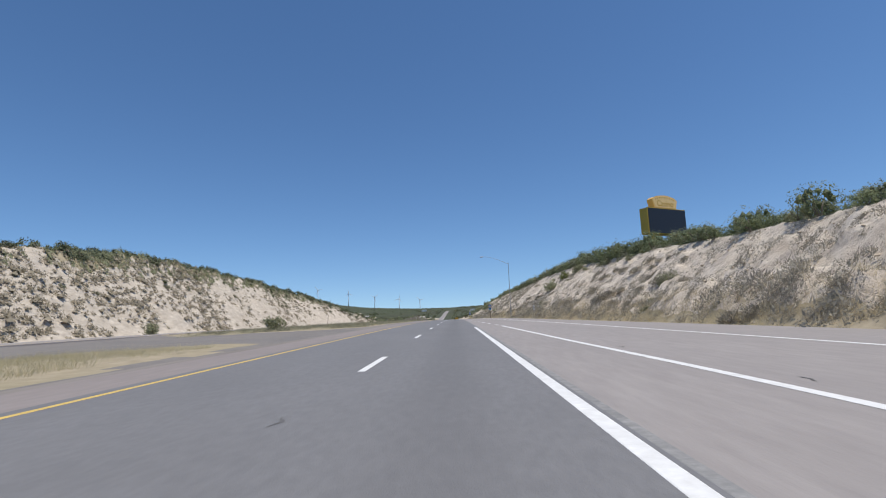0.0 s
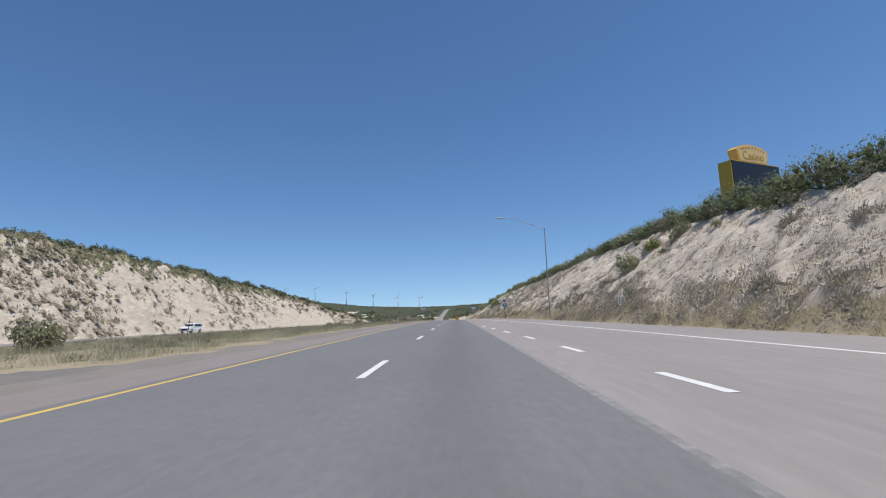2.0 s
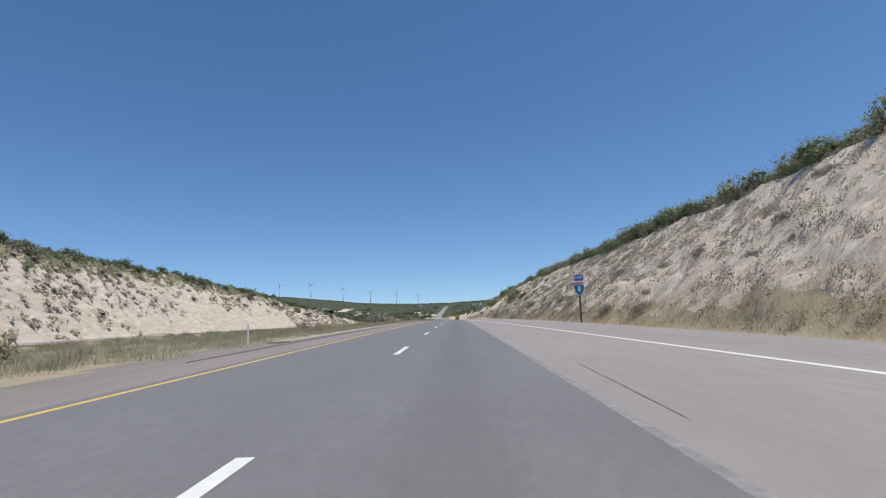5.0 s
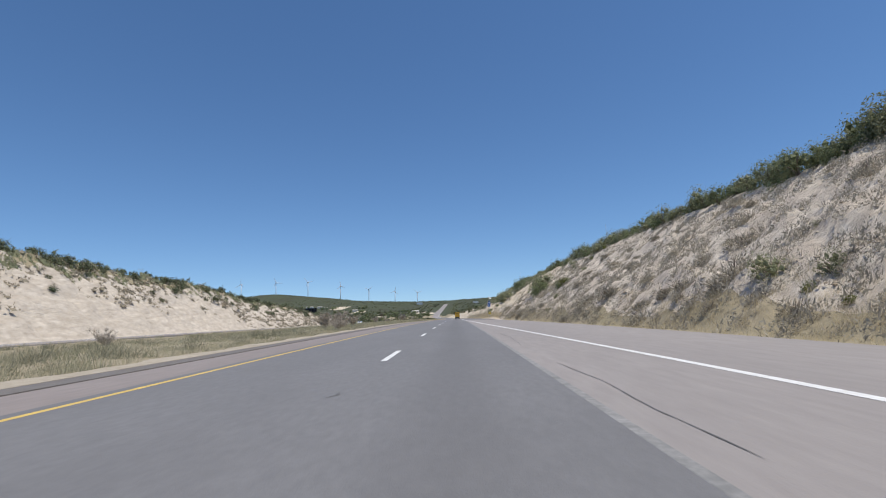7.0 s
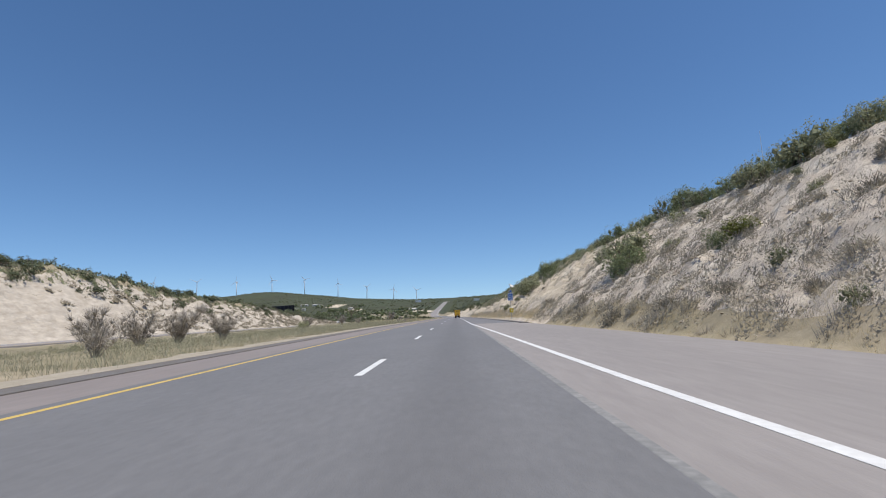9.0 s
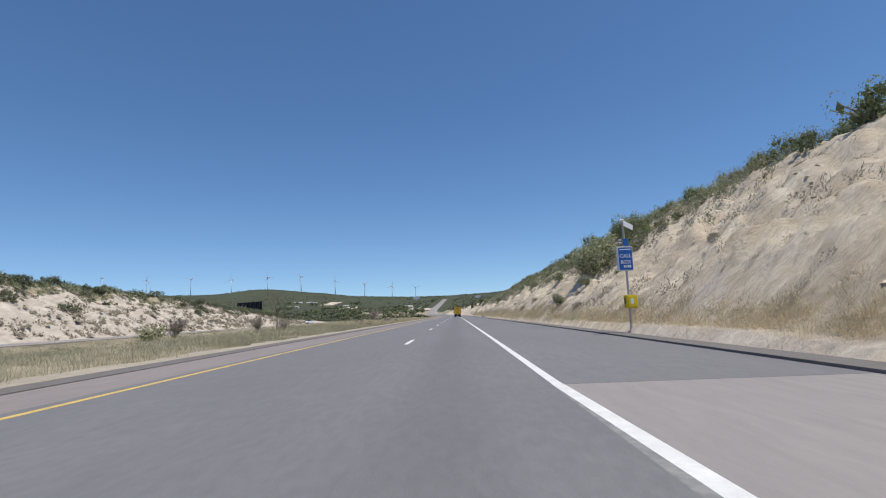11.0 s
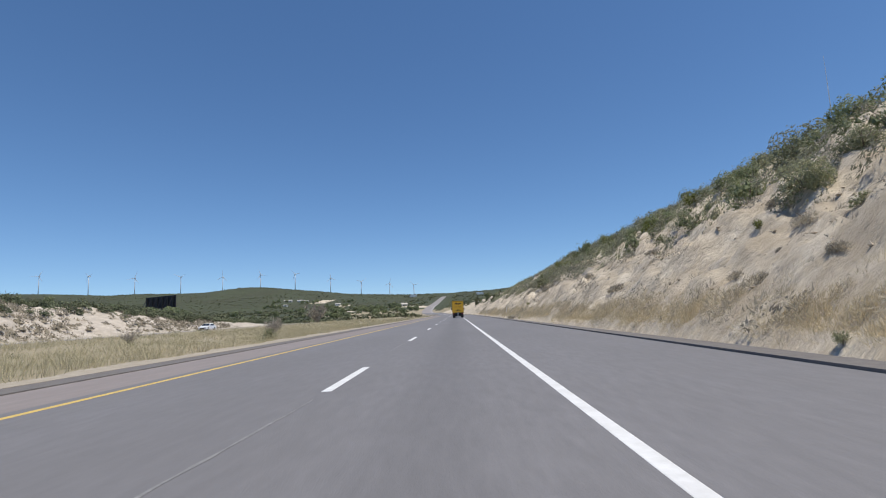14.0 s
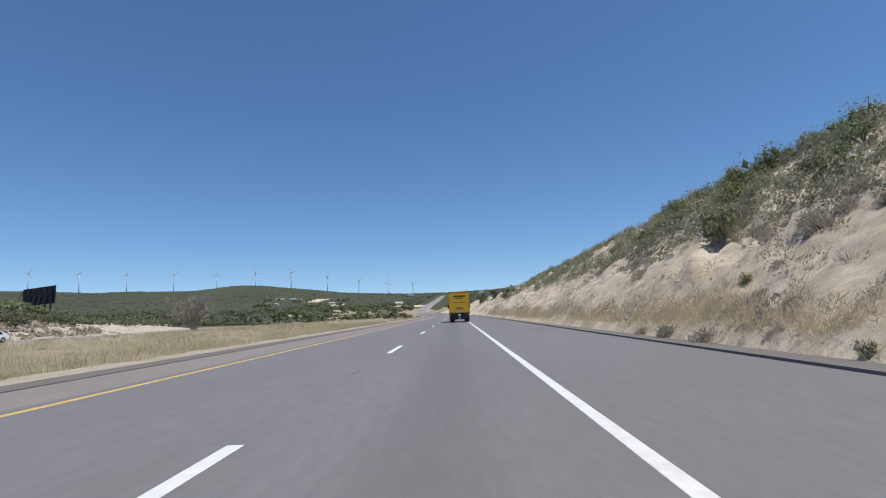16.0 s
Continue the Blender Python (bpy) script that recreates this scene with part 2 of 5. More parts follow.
def grass_island(x, y, wob=0.0):
    return (x < -10.5 + wob) & (x > -23 + 2 * wob) & (y < 27 + 4 * wob)


def build_ground():
    xs = np.concatenate([-np.geomspace(4200, 95, 34)[:-1], np.arange(-95, -57, 0.75), np.arange(-57, -36, 1.9), np.arange(-36, -9.5, 0.75),
                         [-9.5, -6, -2, 2, 5], np.arange(7, 28, 0.38), [28.3, 29.2], np.geomspace(30, 4200, 36)])
    ys = np.concatenate([np.arange(-70, 0, 5), np.arange(0, 20, 1.0), np.arange(20, 425, 0.52), np.arange(425, 490, 1.0), np.geomspace(490, 4200, 165)])
    X, Y = np.meshgrid(xs, ys)
    XX = X + np.where(np.abs(X) < 400, road_x(Y), 0)
    Z = terrain(XX, Y)
    v = np.stack([XX.ravel(), Y.ravel(), Z.ravel()], 1)
    nx, ny = len(xs), len(ys)
    i = (np.arange(ny - 1)[:, None] * nx + np.arange(nx - 1)[None, :]).ravel()
    faces = np.stack([i, i + 1, i + 1 + nx, i + nx], 1)
    c = v[faces].mean(1)
    cx, cy = c[:, 0] - road_x(c[:, 1]), c[:, 1]
    wob = cloud(cx, cy, 0.12, 91, 4)
    slot = np.full(len(faces), 3)
    flat = (cx > -62 + 1.5 * wob) & (cx < 20) & (cy < 760 + 60 * wob)
    slot[flat] = 1
    fr = (cx - toe_right(cy)) / (26 - toe_right(cy))
    right = (fr > np.where(cy > 255, -0.06, 0.09) + 0.1 * wob) & (fr < 1.0 + 0.06 * wob) & (cy < 690)
    slot[right] = 0
    slot[right & (cy + 25 * wob > 262)] = 4
    fl = (cx + 60) / -14.0
    left = (fl > 0) & (fl < 1.0 + 0.12 * wob) & (cy < 500 + 15 * wob)
    slot[left] = 5
    slot[left & (fl > 0.90 + 0.2 * wob) & (cy < 380)] = 1
    pad = (cx < -7.0) & (cx > -47.5) & (cy < gravel_end(cx) + 3 * wob) & ~grass_island(cx, cy, wob)
    slot[pad] = 2
    slot[(cx < -7.0) & (cx > -11.0 + 0.9 * wob) & (cy < 142) & ((cy > gravel_end(cx) - 12 + 4 * wob) | (cx > -9.3 + 0.5 * wob))] = 6
    for bx, by, rx, ry in ((-306, 1456, 26, 60), (-231, 1313, 18, 60), (-88, 792, 13, 26), (-56, 885, 18, 45), (-34, 836, 9, 40), (-93, 691, 14, 14), (-139, 1000, 20, 50), (30, 930, 14, 60)):
        slot[((cx - bx + road_x(cy)) / rx) ** 2 + ((cy - by) / ry) ** 2 + 0.9 * wob < 0.7] = 4
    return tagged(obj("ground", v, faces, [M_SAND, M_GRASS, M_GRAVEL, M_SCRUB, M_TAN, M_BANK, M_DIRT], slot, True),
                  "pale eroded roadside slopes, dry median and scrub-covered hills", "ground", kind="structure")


ground = build_ground()


# ---------------------------------------------------------------- road
def strip(name, x0, x1, y0, y1, lift, material, parent=None, label="", step_y=4.0, drop=0.0):
    """A long band of paving or paint that follows the road; x0, x1: numbers or functions of y."""
    n = max(1, int((y1 - y0) / step_y))
    ys = np.linspace(y0, y1, n + 1)
    left = np.array([x0(y) if callable(x0) else x0 for y in ys]) + road_x(ys)
    right = np.array([x1(y) if callable(x1) else x1 for y in ys]) + road_x(ys)
    z = road_z(ys) + lift
    t = max(drop, 0.003)
    verts = np.concatenate([np.stack([left, ys, z], 1), np.stack([right, ys, z], 1), np.stack([left - 0.01, ys, z - t], 1), np.stack([right + 0.01, ys, z - t], 1)])
    k = n + 1
    faces = []
    for i in range(n):
        faces += [(i, k + i, k + i + 1, i + 1), (2 * k + i, i, i + 1, 2 * k + i + 1), (k + i, 3 * k + i, 3 * k + i + 1, k + i + 1)]
    faces += [(0, 2 * k, 3 * k, k), (n, k + n, 3 * k + n, 2 * k + n)]
    ob = obj(name, verts, faces, [material])
    if parent:
        ob.parent = parent
    if label:
        ob["label"] = label
    return ob


def lane_edge(y):
    """The joint between the dark lanes and the pale ramp paving."""
    return np.interp(y, [-60, 40, 100, 155, 200, 250, 262], [1.74, 1.72, 1.66, 1.58, 1.57, 1.55, 1.53])


def ramp_line(y):
    return np.interp(y, [-60, 12, 28, 60, 95, 140, 170, 215, 232, 262], [11.2, 10.6, 9.8, 8.6, 7.3, 5.7, 4.6, 2.75, 2.35, 1.605])


def paved_right(y):
    return np.interp(y, [-60, 20, 30, 58, 120, 180, 220, 245, 262], [17, 15.6, 14.6, 12.6, 11.0, 10.0, 8.6, 7.6, 6.9])


road = tagged(strip("road", -6.45, lane_edge, -70, 262, 0.0, M_ASPHALT, drop=0.3), "worn grey two-lane asphalt highway with painted lines", "road", kind="structure")
strip("road_surface", -6.45, 6.55, 262, 690, 0.0, M_NEWASPH, road, "dark grey asphalt with a wide shoulder", 6.0, 0.3)
strip("far_surface", -5.8, 2.6, 690.01, 1500, 0.0, M_RAMP, road, "pale asphalt climbing the far hill", 6.0, 0.3)
strip("ramp_surface", lambda y: lane_edge(y) + 0.001, paved_right, -70, 262, -0.003, M_RAMP, road, "pale merging-lane asphalt", drop=0.3)
strip("shoulder", -8.3, -6.451, -70, 640, -0.003, M_PINK, road, "pinkish asphalt shoulder", 5.0, 0.3)
strip("dike", lambda y: np.interp(y, [128, 145], [-8.35, -9.1]), -8.301, 128, 640, 0.022, M_DIKE, road, "low black asphalt dike", 5.0, 0.3)
strip("verge_edge", lambda y: -10.15 - 0.22 * math.sin(y * 0.9) - 0.14 * math.sin(y * 2.3), -9.101, 140, 640, 0.03, M_PALEGRAVEL, road, "pale gravel edge", 0.8, 0.3)
strip("dike", 6.551, 7.35, 258, 690, 0.06, M_DIKE, road, "low black asphalt dike", 5.0, 0.35)
strip("edge_line", -6.15, -6.03, -70, 900, 0.004, M_YELLOW, road, "yellow edge line", 5.0)
strip("edge_line", 1.53, 1.68, 262, 900, 0.004, M_WHITE, road, "white edge line", 5.0)
strip("edge_line", lambda y: ramp_line(y) - 0.09, lambda y: ramp_line(y) + 0.09, -70, 262, 0.004, M_WHITE, road, "white edge line of the merging lane")
strip("gore_line", 1.44, 1.63, -70, 40.5, 0.004, M_WHITE, road, "broad white line")


def gore_x(y):
    return np.interp(y, [-60, 8, 20, 42, 46, 67, 74, 81.5, 88.5, 95], [5.0, 4.6, 4.2, 3.8, 3.66, 3.03, 2.76, 2.5, 2.22, 1.95])


strip("gore_line", lambda y: gore_x(y) - 0.1, lambda y: gore_x(y) + 0.1, -70, 42.4, 0.004, M_WHITE, road, "broad white line")
for k in range(7):
    y0 = 44.8 + 7.16 * k
    strip("ramp_dash", lambda y: gore_x(y) - 0.09, lambda y: gore_x(y) + 0.09, y0, y0 + 2.3, 0.004, M_WHITE, road, step_y=1.2)
for k in range(-4, 60):
    y0 = 11.04 + 14.63 * k + (3.8 if k > 18 else 0.0)
    if not 258 < y0 < 262:
        strip("lane_dash", -2.10, -1.95, y0, y0 + 3.66, 0.004, M_WHITE, road, step_y=1.9)


def part(name, bm, material, parent, label="", smooth=False):
    """One bmesh as one mesh object under a thing or a part."""
    me = bpy.data.meshes.new(name)
    bmesh.ops.recalc_face_normals(bm, faces=bm.faces)
    bm.to_mesh(me)
    bm.free()
    for m in (material if isinstance(material, (list, tuple)) else [material]):
        me.materials.append(m)
    if smooth:
        me.polygons.foreach_set("use_smooth", np.ones(len(me.polygons), dtype=bool))
    ob = new(name, me)
    ob.parent = parent
    if label:
        ob["label"] = label
    return ob


M_TAR = mat("black_crack_tar", (0.10, 0.098, 0.097), (0.15, 0.145, 0.14), 5.0, 0.7)
M_OLDPAINT = mat("ghost_of_old_paint", (0.33, 0.325, 0.32), (0.24, 0.235, 0.235), 12.0, 0.8, c=(0.17, 0.17, 0.17), c_scale=4.0, c_amount=0.8)


def crack(points, width, material, label, seed):
    """A thin wandering mark on the paving through (x, y) points."""
    g = np.random.default_rng(seed)
    ys, xs = [], []
    for (xa, ya), (xb, yb) in zip(points, points[1:]):
        n = max(3, int(abs(yb - ya) / 0.25))
        f = np.linspace(0, 1, n, endpoint=False)
        xs += list(xa + (xb - xa) * f)
        ys += list(ya + (yb - ya) * f)
    xs.append(points[-1][0])
    ys.append(points[-1][1])
    xs, ys = np.array(xs), np.array(ys)
    xs = xs + 0.05 * np.convolve(g.normal(0, 1, len(xs) + 4), np.ones(5) / 5, "valid") * np.clip(width / 0.03, 0, 1)
    w = width * g.uniform(0.4, 1.2, len(xs)) * np.clip(np.minimum(np.arange(len(xs)) + 0.4, np.arange(len(xs))[::-1] + 0.4) / 2, 0.2, 1)
    z = road_z(ys) + 0.0035
    v = np.concatenate([np.stack([xs - w, ys, z], 1), np.stack([xs + w, ys, z], 1)])
    k = len(xs)
    ob = obj("crack_seal" if material is M_TAR else "paint_trace", v, [(i, k + i, k + i + 1, i + 1) for i in range(k - 1)], [material])
    ob.parent = road
    ob["label"] = label


TAR, GHOST = "dark sealed crack", "pale trace of worn paint"
for i, pts in enumerate(([(1.95, 146.0), (2.05, 149), (1.98, 152.5), (2.2, 157)], [(2.2, 162.5), (2.15, 164.5), (2.25, 167), (2.1, 170)], [(2.4, 91.0), (2.9, 93.5)],
                         [(2.1, 176), (2.35, 182), (2.2, 187)], [(2.2, 118), (2.45, 124)], [(3.4, 43), (3.2, 45)])):
    crack(pts, 0.010, M_TAR, TAR, 500 + i)
for i, (x, y) in enumerate(((-2.05, 6.0), (-1.95, 35.4), (-1.95, 166.4), (-2.1, 194.8), (-2.1, 220), (-2.05, 390.2), (4.2, 21.6), (4.85, 15.3), (5.3, 7.9), (3.9, 405), (-2.1, 268))):
    crack([(x - 0.05, y - 0.25), (x + 0.05, y), (x - 0.02, y + 0.3)], 0.035, M_TAR, TAR, 520 + i)
for i, (y0, y1) in enumerate(((302, 307.6), (318, 321), (331, 336), (345.5, 350.6), (374.8, 379.4), (402, 406), (430, 434), (286, 291))):
    crack([(-2.12, y0), (-2.03, y1)], 0.022, M_OLDPAINT, GHOST, 560 + i)
strip("pavement_joint", lambda y: lane_edge(y) - 0.02, lambda y: lane_edge(y) + 0.09, -70, 262, 0.003, M_OLDPAINT, road, "pale worn joint beside the lane")


def plain(name, rgb, rough=0.5, metal=0.0, worn=0.06, scale=6.0, coat=0.0):
    """A painted or cast surface with slight grime."""
    lo = tuple(v * (1 - worn) for v in rgb)
    hi = tuple(min(1, v * (1 + worn)) for v in rgb)
    m = mat(name, lo, hi, scale, rough, 0.0, c=tuple(v * 0.75 for v in rgb), c_scale=scale * 0.2, c_amount=0.3, metal=metal)
    m.node_tree.nodes["Principled BSDF"].inputs["Coat Weight"].default_value = coat
    return m


def box(bm, x0, x1, y0, y1, z0, z1, bevel=0.0):
    r = bmesh.ops.create_cube(bm, size=1.0, matrix=Matrix.Translation(((x0 + x1) / 2, (y0 + y1) / 2, (z0 + z1) / 2)) @ Matrix.Diagonal((x1 - x0, y1 - y0, z1 - z0, 1)))
    if bevel:
        es = list({e for v in r["verts"] for e in v.link_edges})
        bmesh.ops.bevel(bm, geom=es, offset=bevel, segments=2, affect="EDGES", profile=0.5)
    return bm


def boxed(*args, **kw):
    return box(bmesh.new(), *args, **kw)


def tube(bm, points, radii, sides=8, caps=True, root=None):
    """A tapered tube through points; root: the ring of another tube from which it springs."""
    rings = [root] if root else []
    for i, p in enumerate(points):
        if root and i == 0:
            continue
        p = Vector(p)
        d = (Vector(points[min(i + 1, len(points) - 1)]) - Vector(points[max(i - 1, 0)])).normalized()
        a = d.orthogonal().normalized()
        b = d.cross(a)
        rings.append([bm.verts.new(p + radii[i] * (math.cos(6.28318 * k / sides) * a + math.sin(6.28318 * k / sides) * b)) for k in range(sides)])
    for r0, r1 in zip(rings, rings[1:]):
        for k in range(sides):
            bm.faces.new((r0[k], r0[(k + 1) % sides], r1[(k + 1) % sides], r1[k]))
    if caps:
        bm.faces.new(rings[0][::-1])
        bm.faces.new(rings[-1])
    return bm


def foot_ring(bm, radius, sides=4):
    return [bm.verts.new((radius * math.cos(6.28318 * k / sides), radius * math.sin(6.28318 * k / sides), -0.15)) for k in range(sides)]


def tubed(points, radii, sides=8):
    return tube(bmesh.new(), points, radii, sides)


def letters(text, size, material, parent, m, label="", squeeze=1.0):
    """Raised lettering in the built-in font, flat in the x-z plane of m, read from -y."""
    cu = bpy.data.curves.new("lettering", "FONT")
    cu.body, cu.size, cu.align_x, cu.align_y, cu.extrude = text, size, "CENTER", "CENTER", 0.006
    tmp = bpy.data.objects.new("lettering", cu)
    me = bpy.data.meshes.new_from_object(tmp)
    bpy.data.objects.remove(tmp)
    me.materials.clear()
    me.materials.append(material)
    me.transform(m @ pose(0, 0, 0, 90) @ Matrix.Diagonal((squeeze, 1, 1, 1)))
    ob = new("lettering", me)
    ob.parent = parent
    if label:
        ob["label"] = label
    return ob


def thing(name, place, turn=0.0, label="", category="", group="", scale=1.0):
    e = new(name)
    e.empty_display_size = 0.3
    e.matrix_world = pose(*place, 0, 0, turn) @ Matrix.Diagonal((scale, scale, scale, 1))
    return tagged(e, label, category, group)


def on_ground(x, y, sink=0.0):
    return (x, y, float(terrain(x, y)) - sink)


M_TRUCK = plain("yellow_truck_paint", (0.64, 0.375, 0.04), 0.45, worn=0.05, scale=2.0)
M_TRUCKDARK = plain("dark_yellow_trim", (0.50, 0.28, 0.02), 0.5)
M_BLACK = plain("black_paint", (0.02, 0.02, 0.022), 0.5)
M_RUBBER = plain("tyre_rubber", (0.025, 0.025, 0.025), 0.85)
M_STEEL = plain("galvanised_steel", (0.42, 0.43, 0.44), 0.45, 0.7)
M_POLE = plain("dull_galvanised_pole", (0.33, 0.35, 0.36), 0.55, 0.4)
M_WHITEP = plain("white_enamel", (0.80, 0.80, 0.80), 0.35, coat=0.4)
M_RED = plain("red_lens", (0.45, 0.02, 0.02), 0.3)
M_BLUE = plain("blue_sign_sheeting", (0.015, 0.11, 0.40), 0.45)
M_SHIELD = plain("blue_green_shield_sheeting", (0.01, 0.17, 0.36), 0.45)
M_SIGNRED = plain("faded_red_sheeting", (0.42, 0.10, 0.08), 0.5)
M_SIGNWHITE = plain("white_sheeting", (0.80, 0.80, 0.78), 0.45)
M_WOOD = mat("dark_weathered_wood", (0.10, 0.075, 0.055), (0.16, 0.12, 0.09), 8, 0.9, 0.004, 20, stretch=(1, 1, 0.1))
M_CALLYELLOW = plain("yellow_plastic", (0.62, 0.47, 0.02), 0.5)
M_SIGNGOLD = plain("golden_sign_face", (0.78, 0.46, 0.13), 0.5)
M_SIGNOLIVE = plain("yellow_olive_cladding", (0.50, 0.335, 0.055), 0.55)
M_SCREEN = plain("dark_led_screen", (0.018, 0.02, 0.03), 0.4)
M_BOARDBACK = plain("dark_board_back", (0.035, 0.03, 0.035), 0.7)
M_GLASS = plain("dark_window_glass", (0.015, 0.02, 0.025), 0.08, coat=0.6)
M_PLATE = plain("pale_plate", (0.65, 0.66, 0.68), 0.5)
M_TURBINE = plain("white_turbine_coating", (0.62, 0.64, 0.67), 0.4, scale=0.1)
M_HOUSE = plain("pale_stucco", (0.72, 0.70, 0.66), 0.8, scale=0.5)
M_ROOF = plain("pale_grey_roofing", (0.50, 0.47, 0.43), 0.8, scale=0.5)
M_BARK = mat("grey_brown_bark", (0.15, 0.12, 0.095), (0.24, 0.20, 0.17), 9, 0.9, 0.004, 25)
M_LEAF = mat("green_chaparral_leaves", (0.185, 0.22, 0.115), (0.27, 0.295, 0.16), 0.7, 0.7, spread=0.3, translucent=0.42)
M_OLIVE = mat("olive_shrub_leaves", (0.245, 0.26, 0.15), (0.34, 0.34, 0.21), 0.7, 0.75, spread=0.3, translucent=0.35)
M_YGREEN = mat("yellow_green_leaves", (0.20, 0.21, 0.05), (0.14, 0.16, 0.05), 0.7, 0.7, spread=0.35, translucent=0.25)
M_HILLLEAF = mat("far_scrub_leaves", (0.115, 0.125, 0.07), (0.165, 0.17, 0.098), 0.2, 0.8, spread=0.2)
M_SAGE = mat("grey_brown_sage_leaves", (0.33, 0.30, 0.24), (0.44, 0.40, 0.325), 0.9, 0.85, spread=0.4, translucent=0.3)
M_DRYBRUSH = mat("dry_tan_brush", (0.54, 0.47, 0.34), (0.64, 0.56, 0.42), 0.9, 0.85, spread=0.3, translucent=0.35)
M_TWIG = mat("bare_grey_twigs", (0.30, 0.27, 0.23), (0.41, 0.37, 0.32), 2.0, 0.9, spread=0.3)
M_STRAW = mat("dry_straw_grass", (0.54, 0.46, 0.305), (0.64, 0.55, 0.38), 0.3, 0.85, spread=0.3, translucent=0.45)
M_MEDIANGRASS = mat("drying_green_grass", (0.36, 0.33, 0.225), (0.45, 0.41, 0.285), 0.12, 0.85, spread=0.25, translucent=0.3)
M_TALLGRASS = mat("tall_olive_yellow_grass", (0.42, 0.38, 0.24), (0.52, 0.465, 0.31), 0.1, 0.85, spread=0.3, translucent=0.3)
M_GREYGRASS = mat("grey_green_grass", (0.29, 0.285, 0.195), (0.39, 0.375, 0.265), 0.1, 0.85, spread=0.3, translucent=0.35)
M_DARKLEAF = mat("dark_green_scrub_leaves", (0.105, 0.12, 0.068), (0.155, 0.17, 0.10), 0.4, 0.75, spread=0.35, translucent=0.2)
M_GREYBRUSH = mat("grey_green_brush_leaves", (0.21, 0.21, 0.145), (0.30, 0.29, 0.21), 0.8, 0.8, spread=0.35, translucent=0.25)
M_BROWN = mat("brown_dry_brush_leaves", (0.30, 0.262, 0.195), (0.40, 0.352, 0.27), 0.9, 0.85, spread=0.4, translucent=0.2)
M_STONE = mat("pale_granite_stone", (0.50, 0.43, 0.34), (0.30, 0.25, 0.19), 1.5, 0.95, 0.03, 6, spread=0.4)

rng = np.random.default_rng(7)


# ---------------------------------------------------------------- plants
CLUMP = (np.array([(1, 0, 0), (0, 1, 0), (-1, 0, 0), (0, -1, 0), (0, 0, 1), (0, 0, -1)], float), np.array([(0, 1, 4), (1, 2, 4), (2, 3, 4), (3, 0, 4), (1, 0, 5), (2, 1, 5), (3, 2, 5), (0, 3, 5)]))


def dome_cloud(n, radius, height, width, g, lobes=3, reach=0.2, hearts=False):
    """Corners of short fine sprays that fill low rounded domes, round dense hearts if asked for; reach: their length in radii."""
    k = g.integers(0, lobes, n)
    off = g.normal(0, 0.38 if lobes > 1 else 0.0, (lobes, 2)) * radius
    grown = g.uniform(0.55, 1.0, lobes)
    axes = np.array([radius, radius, height])
    d = g.normal(0, 1, (n, 3))
    d[:, 2] = np.abs(d[:, 2]) * 0.9 + 0.03
    d /= np.linalg.norm(d, axis=1)[:, None]
    root = d * axes * grown[k][:, None] * g.uniform(0.45, 1.0, n)[:, None] ** 0.5 + g.normal(0, 0.06, (n, 3)) * radius
    root[:, 2] = np.maximum(root[:, 2], -0.03)
    way = 0.6 * d + g.normal(0, 0.55, (n, 3)) + np.array([0, 0, 0.4])
    tip = root + way * radius * reach * g.uniform(0.5, 1.5, n)[:, None]
    s = np.cross(tip - root, g.normal(0, 1, (n, 3)))
    s /= np.maximum(np.linalg.norm(s, axis=1), 1e-6)[:, None]
    s *= width * g.uniform(0.6, 1.4, n)[:, None]
    o = np.concatenate([off[k], np.zeros((n, 1))], 1)
    solid = []
    for i in range(min(lobes, 3) if hearts else 0):
        q = CLUMP[0] * axes * grown[i] * 0.68 * g.uniform(0.8, 1.15, (6, 1))
        q[:, 2] = np.maximum(q[:, 2], -0.05)
        q[:, :2] += off[i]
        solid.append(q[CLUMP[1]])
    return np.concatenate([np.stack([root - s + o, root + s + o, tip + o], 1)] + solid)


def leaf_cloud(n, size, lobes, flat=0.8, leaf=0.12, g=None, shell=0.55, core=True):
    """Corners (n, 3, 3) of small leaves gathered in uneven lobes; size: width of the crown, base at z = 0."""
    g = g or rng
    ang, rad = g.uniform(0, 6.283, lobes), 0.33 * np.sqrt(g.random(lobes))
    c = np.stack([np.cos(ang) * rad, np.sin(ang) * rad, (0.14 + 0.34 * g.random(lobes)) * (1 - 0.9 * rad)], 1)
    r = g.uniform(0.14, 0.25, lobes)
    k = g.integers(0, lobes, n)
    d = g.normal(0, 1, (n, 3))
    d /= np.linalg.norm(d, axis=1)[:, None]
    p = c[k] + d * (r[k] * g.uniform(shell, 1.0, n) ** 0.5)[:, None]
    p[:, 2] = np.maximum(p[:, 2] * flat * 1.25, 0.015 + 0.08 * g.random(n))
    nrm = d + g.normal(0, 0.6, (n, 3)) + np.array([0, 0, 0.35])
    nrm /= np.linalg.norm(nrm, axis=1)[:, None]
    a = np.cross(nrm, g.normal(0, 1, (n, 3)))
    a /= np.linalg.norm(a, axis=1)[:, None]
    b = np.cross(nrm, a)
    l = (leaf * g.uniform(0.6, 1.4, n))[:, None]
    p = p * size
    out = np.stack([p + a * l * 1.3, p - a * l * 0.7 + b * l * 0.58, p - a * l * 0.7 - b * l * 0.58], 1)
    # dense inner twig clumps of the larger lobes
    solid = CLUMP
    inner = []
    for i in range(lobes if core else 0):
        q = solid[0] * (r[i] * 0.40 * g.uniform(0.7, 1.1, len(solid[0])))[:, None] + c[i]
        q[:, 2] = np.maximum(q[:, 2] * flat * 1.25, 0.0)
        inner.append((q * size)[solid[1]])
    return np.concatenate([out] + inner)


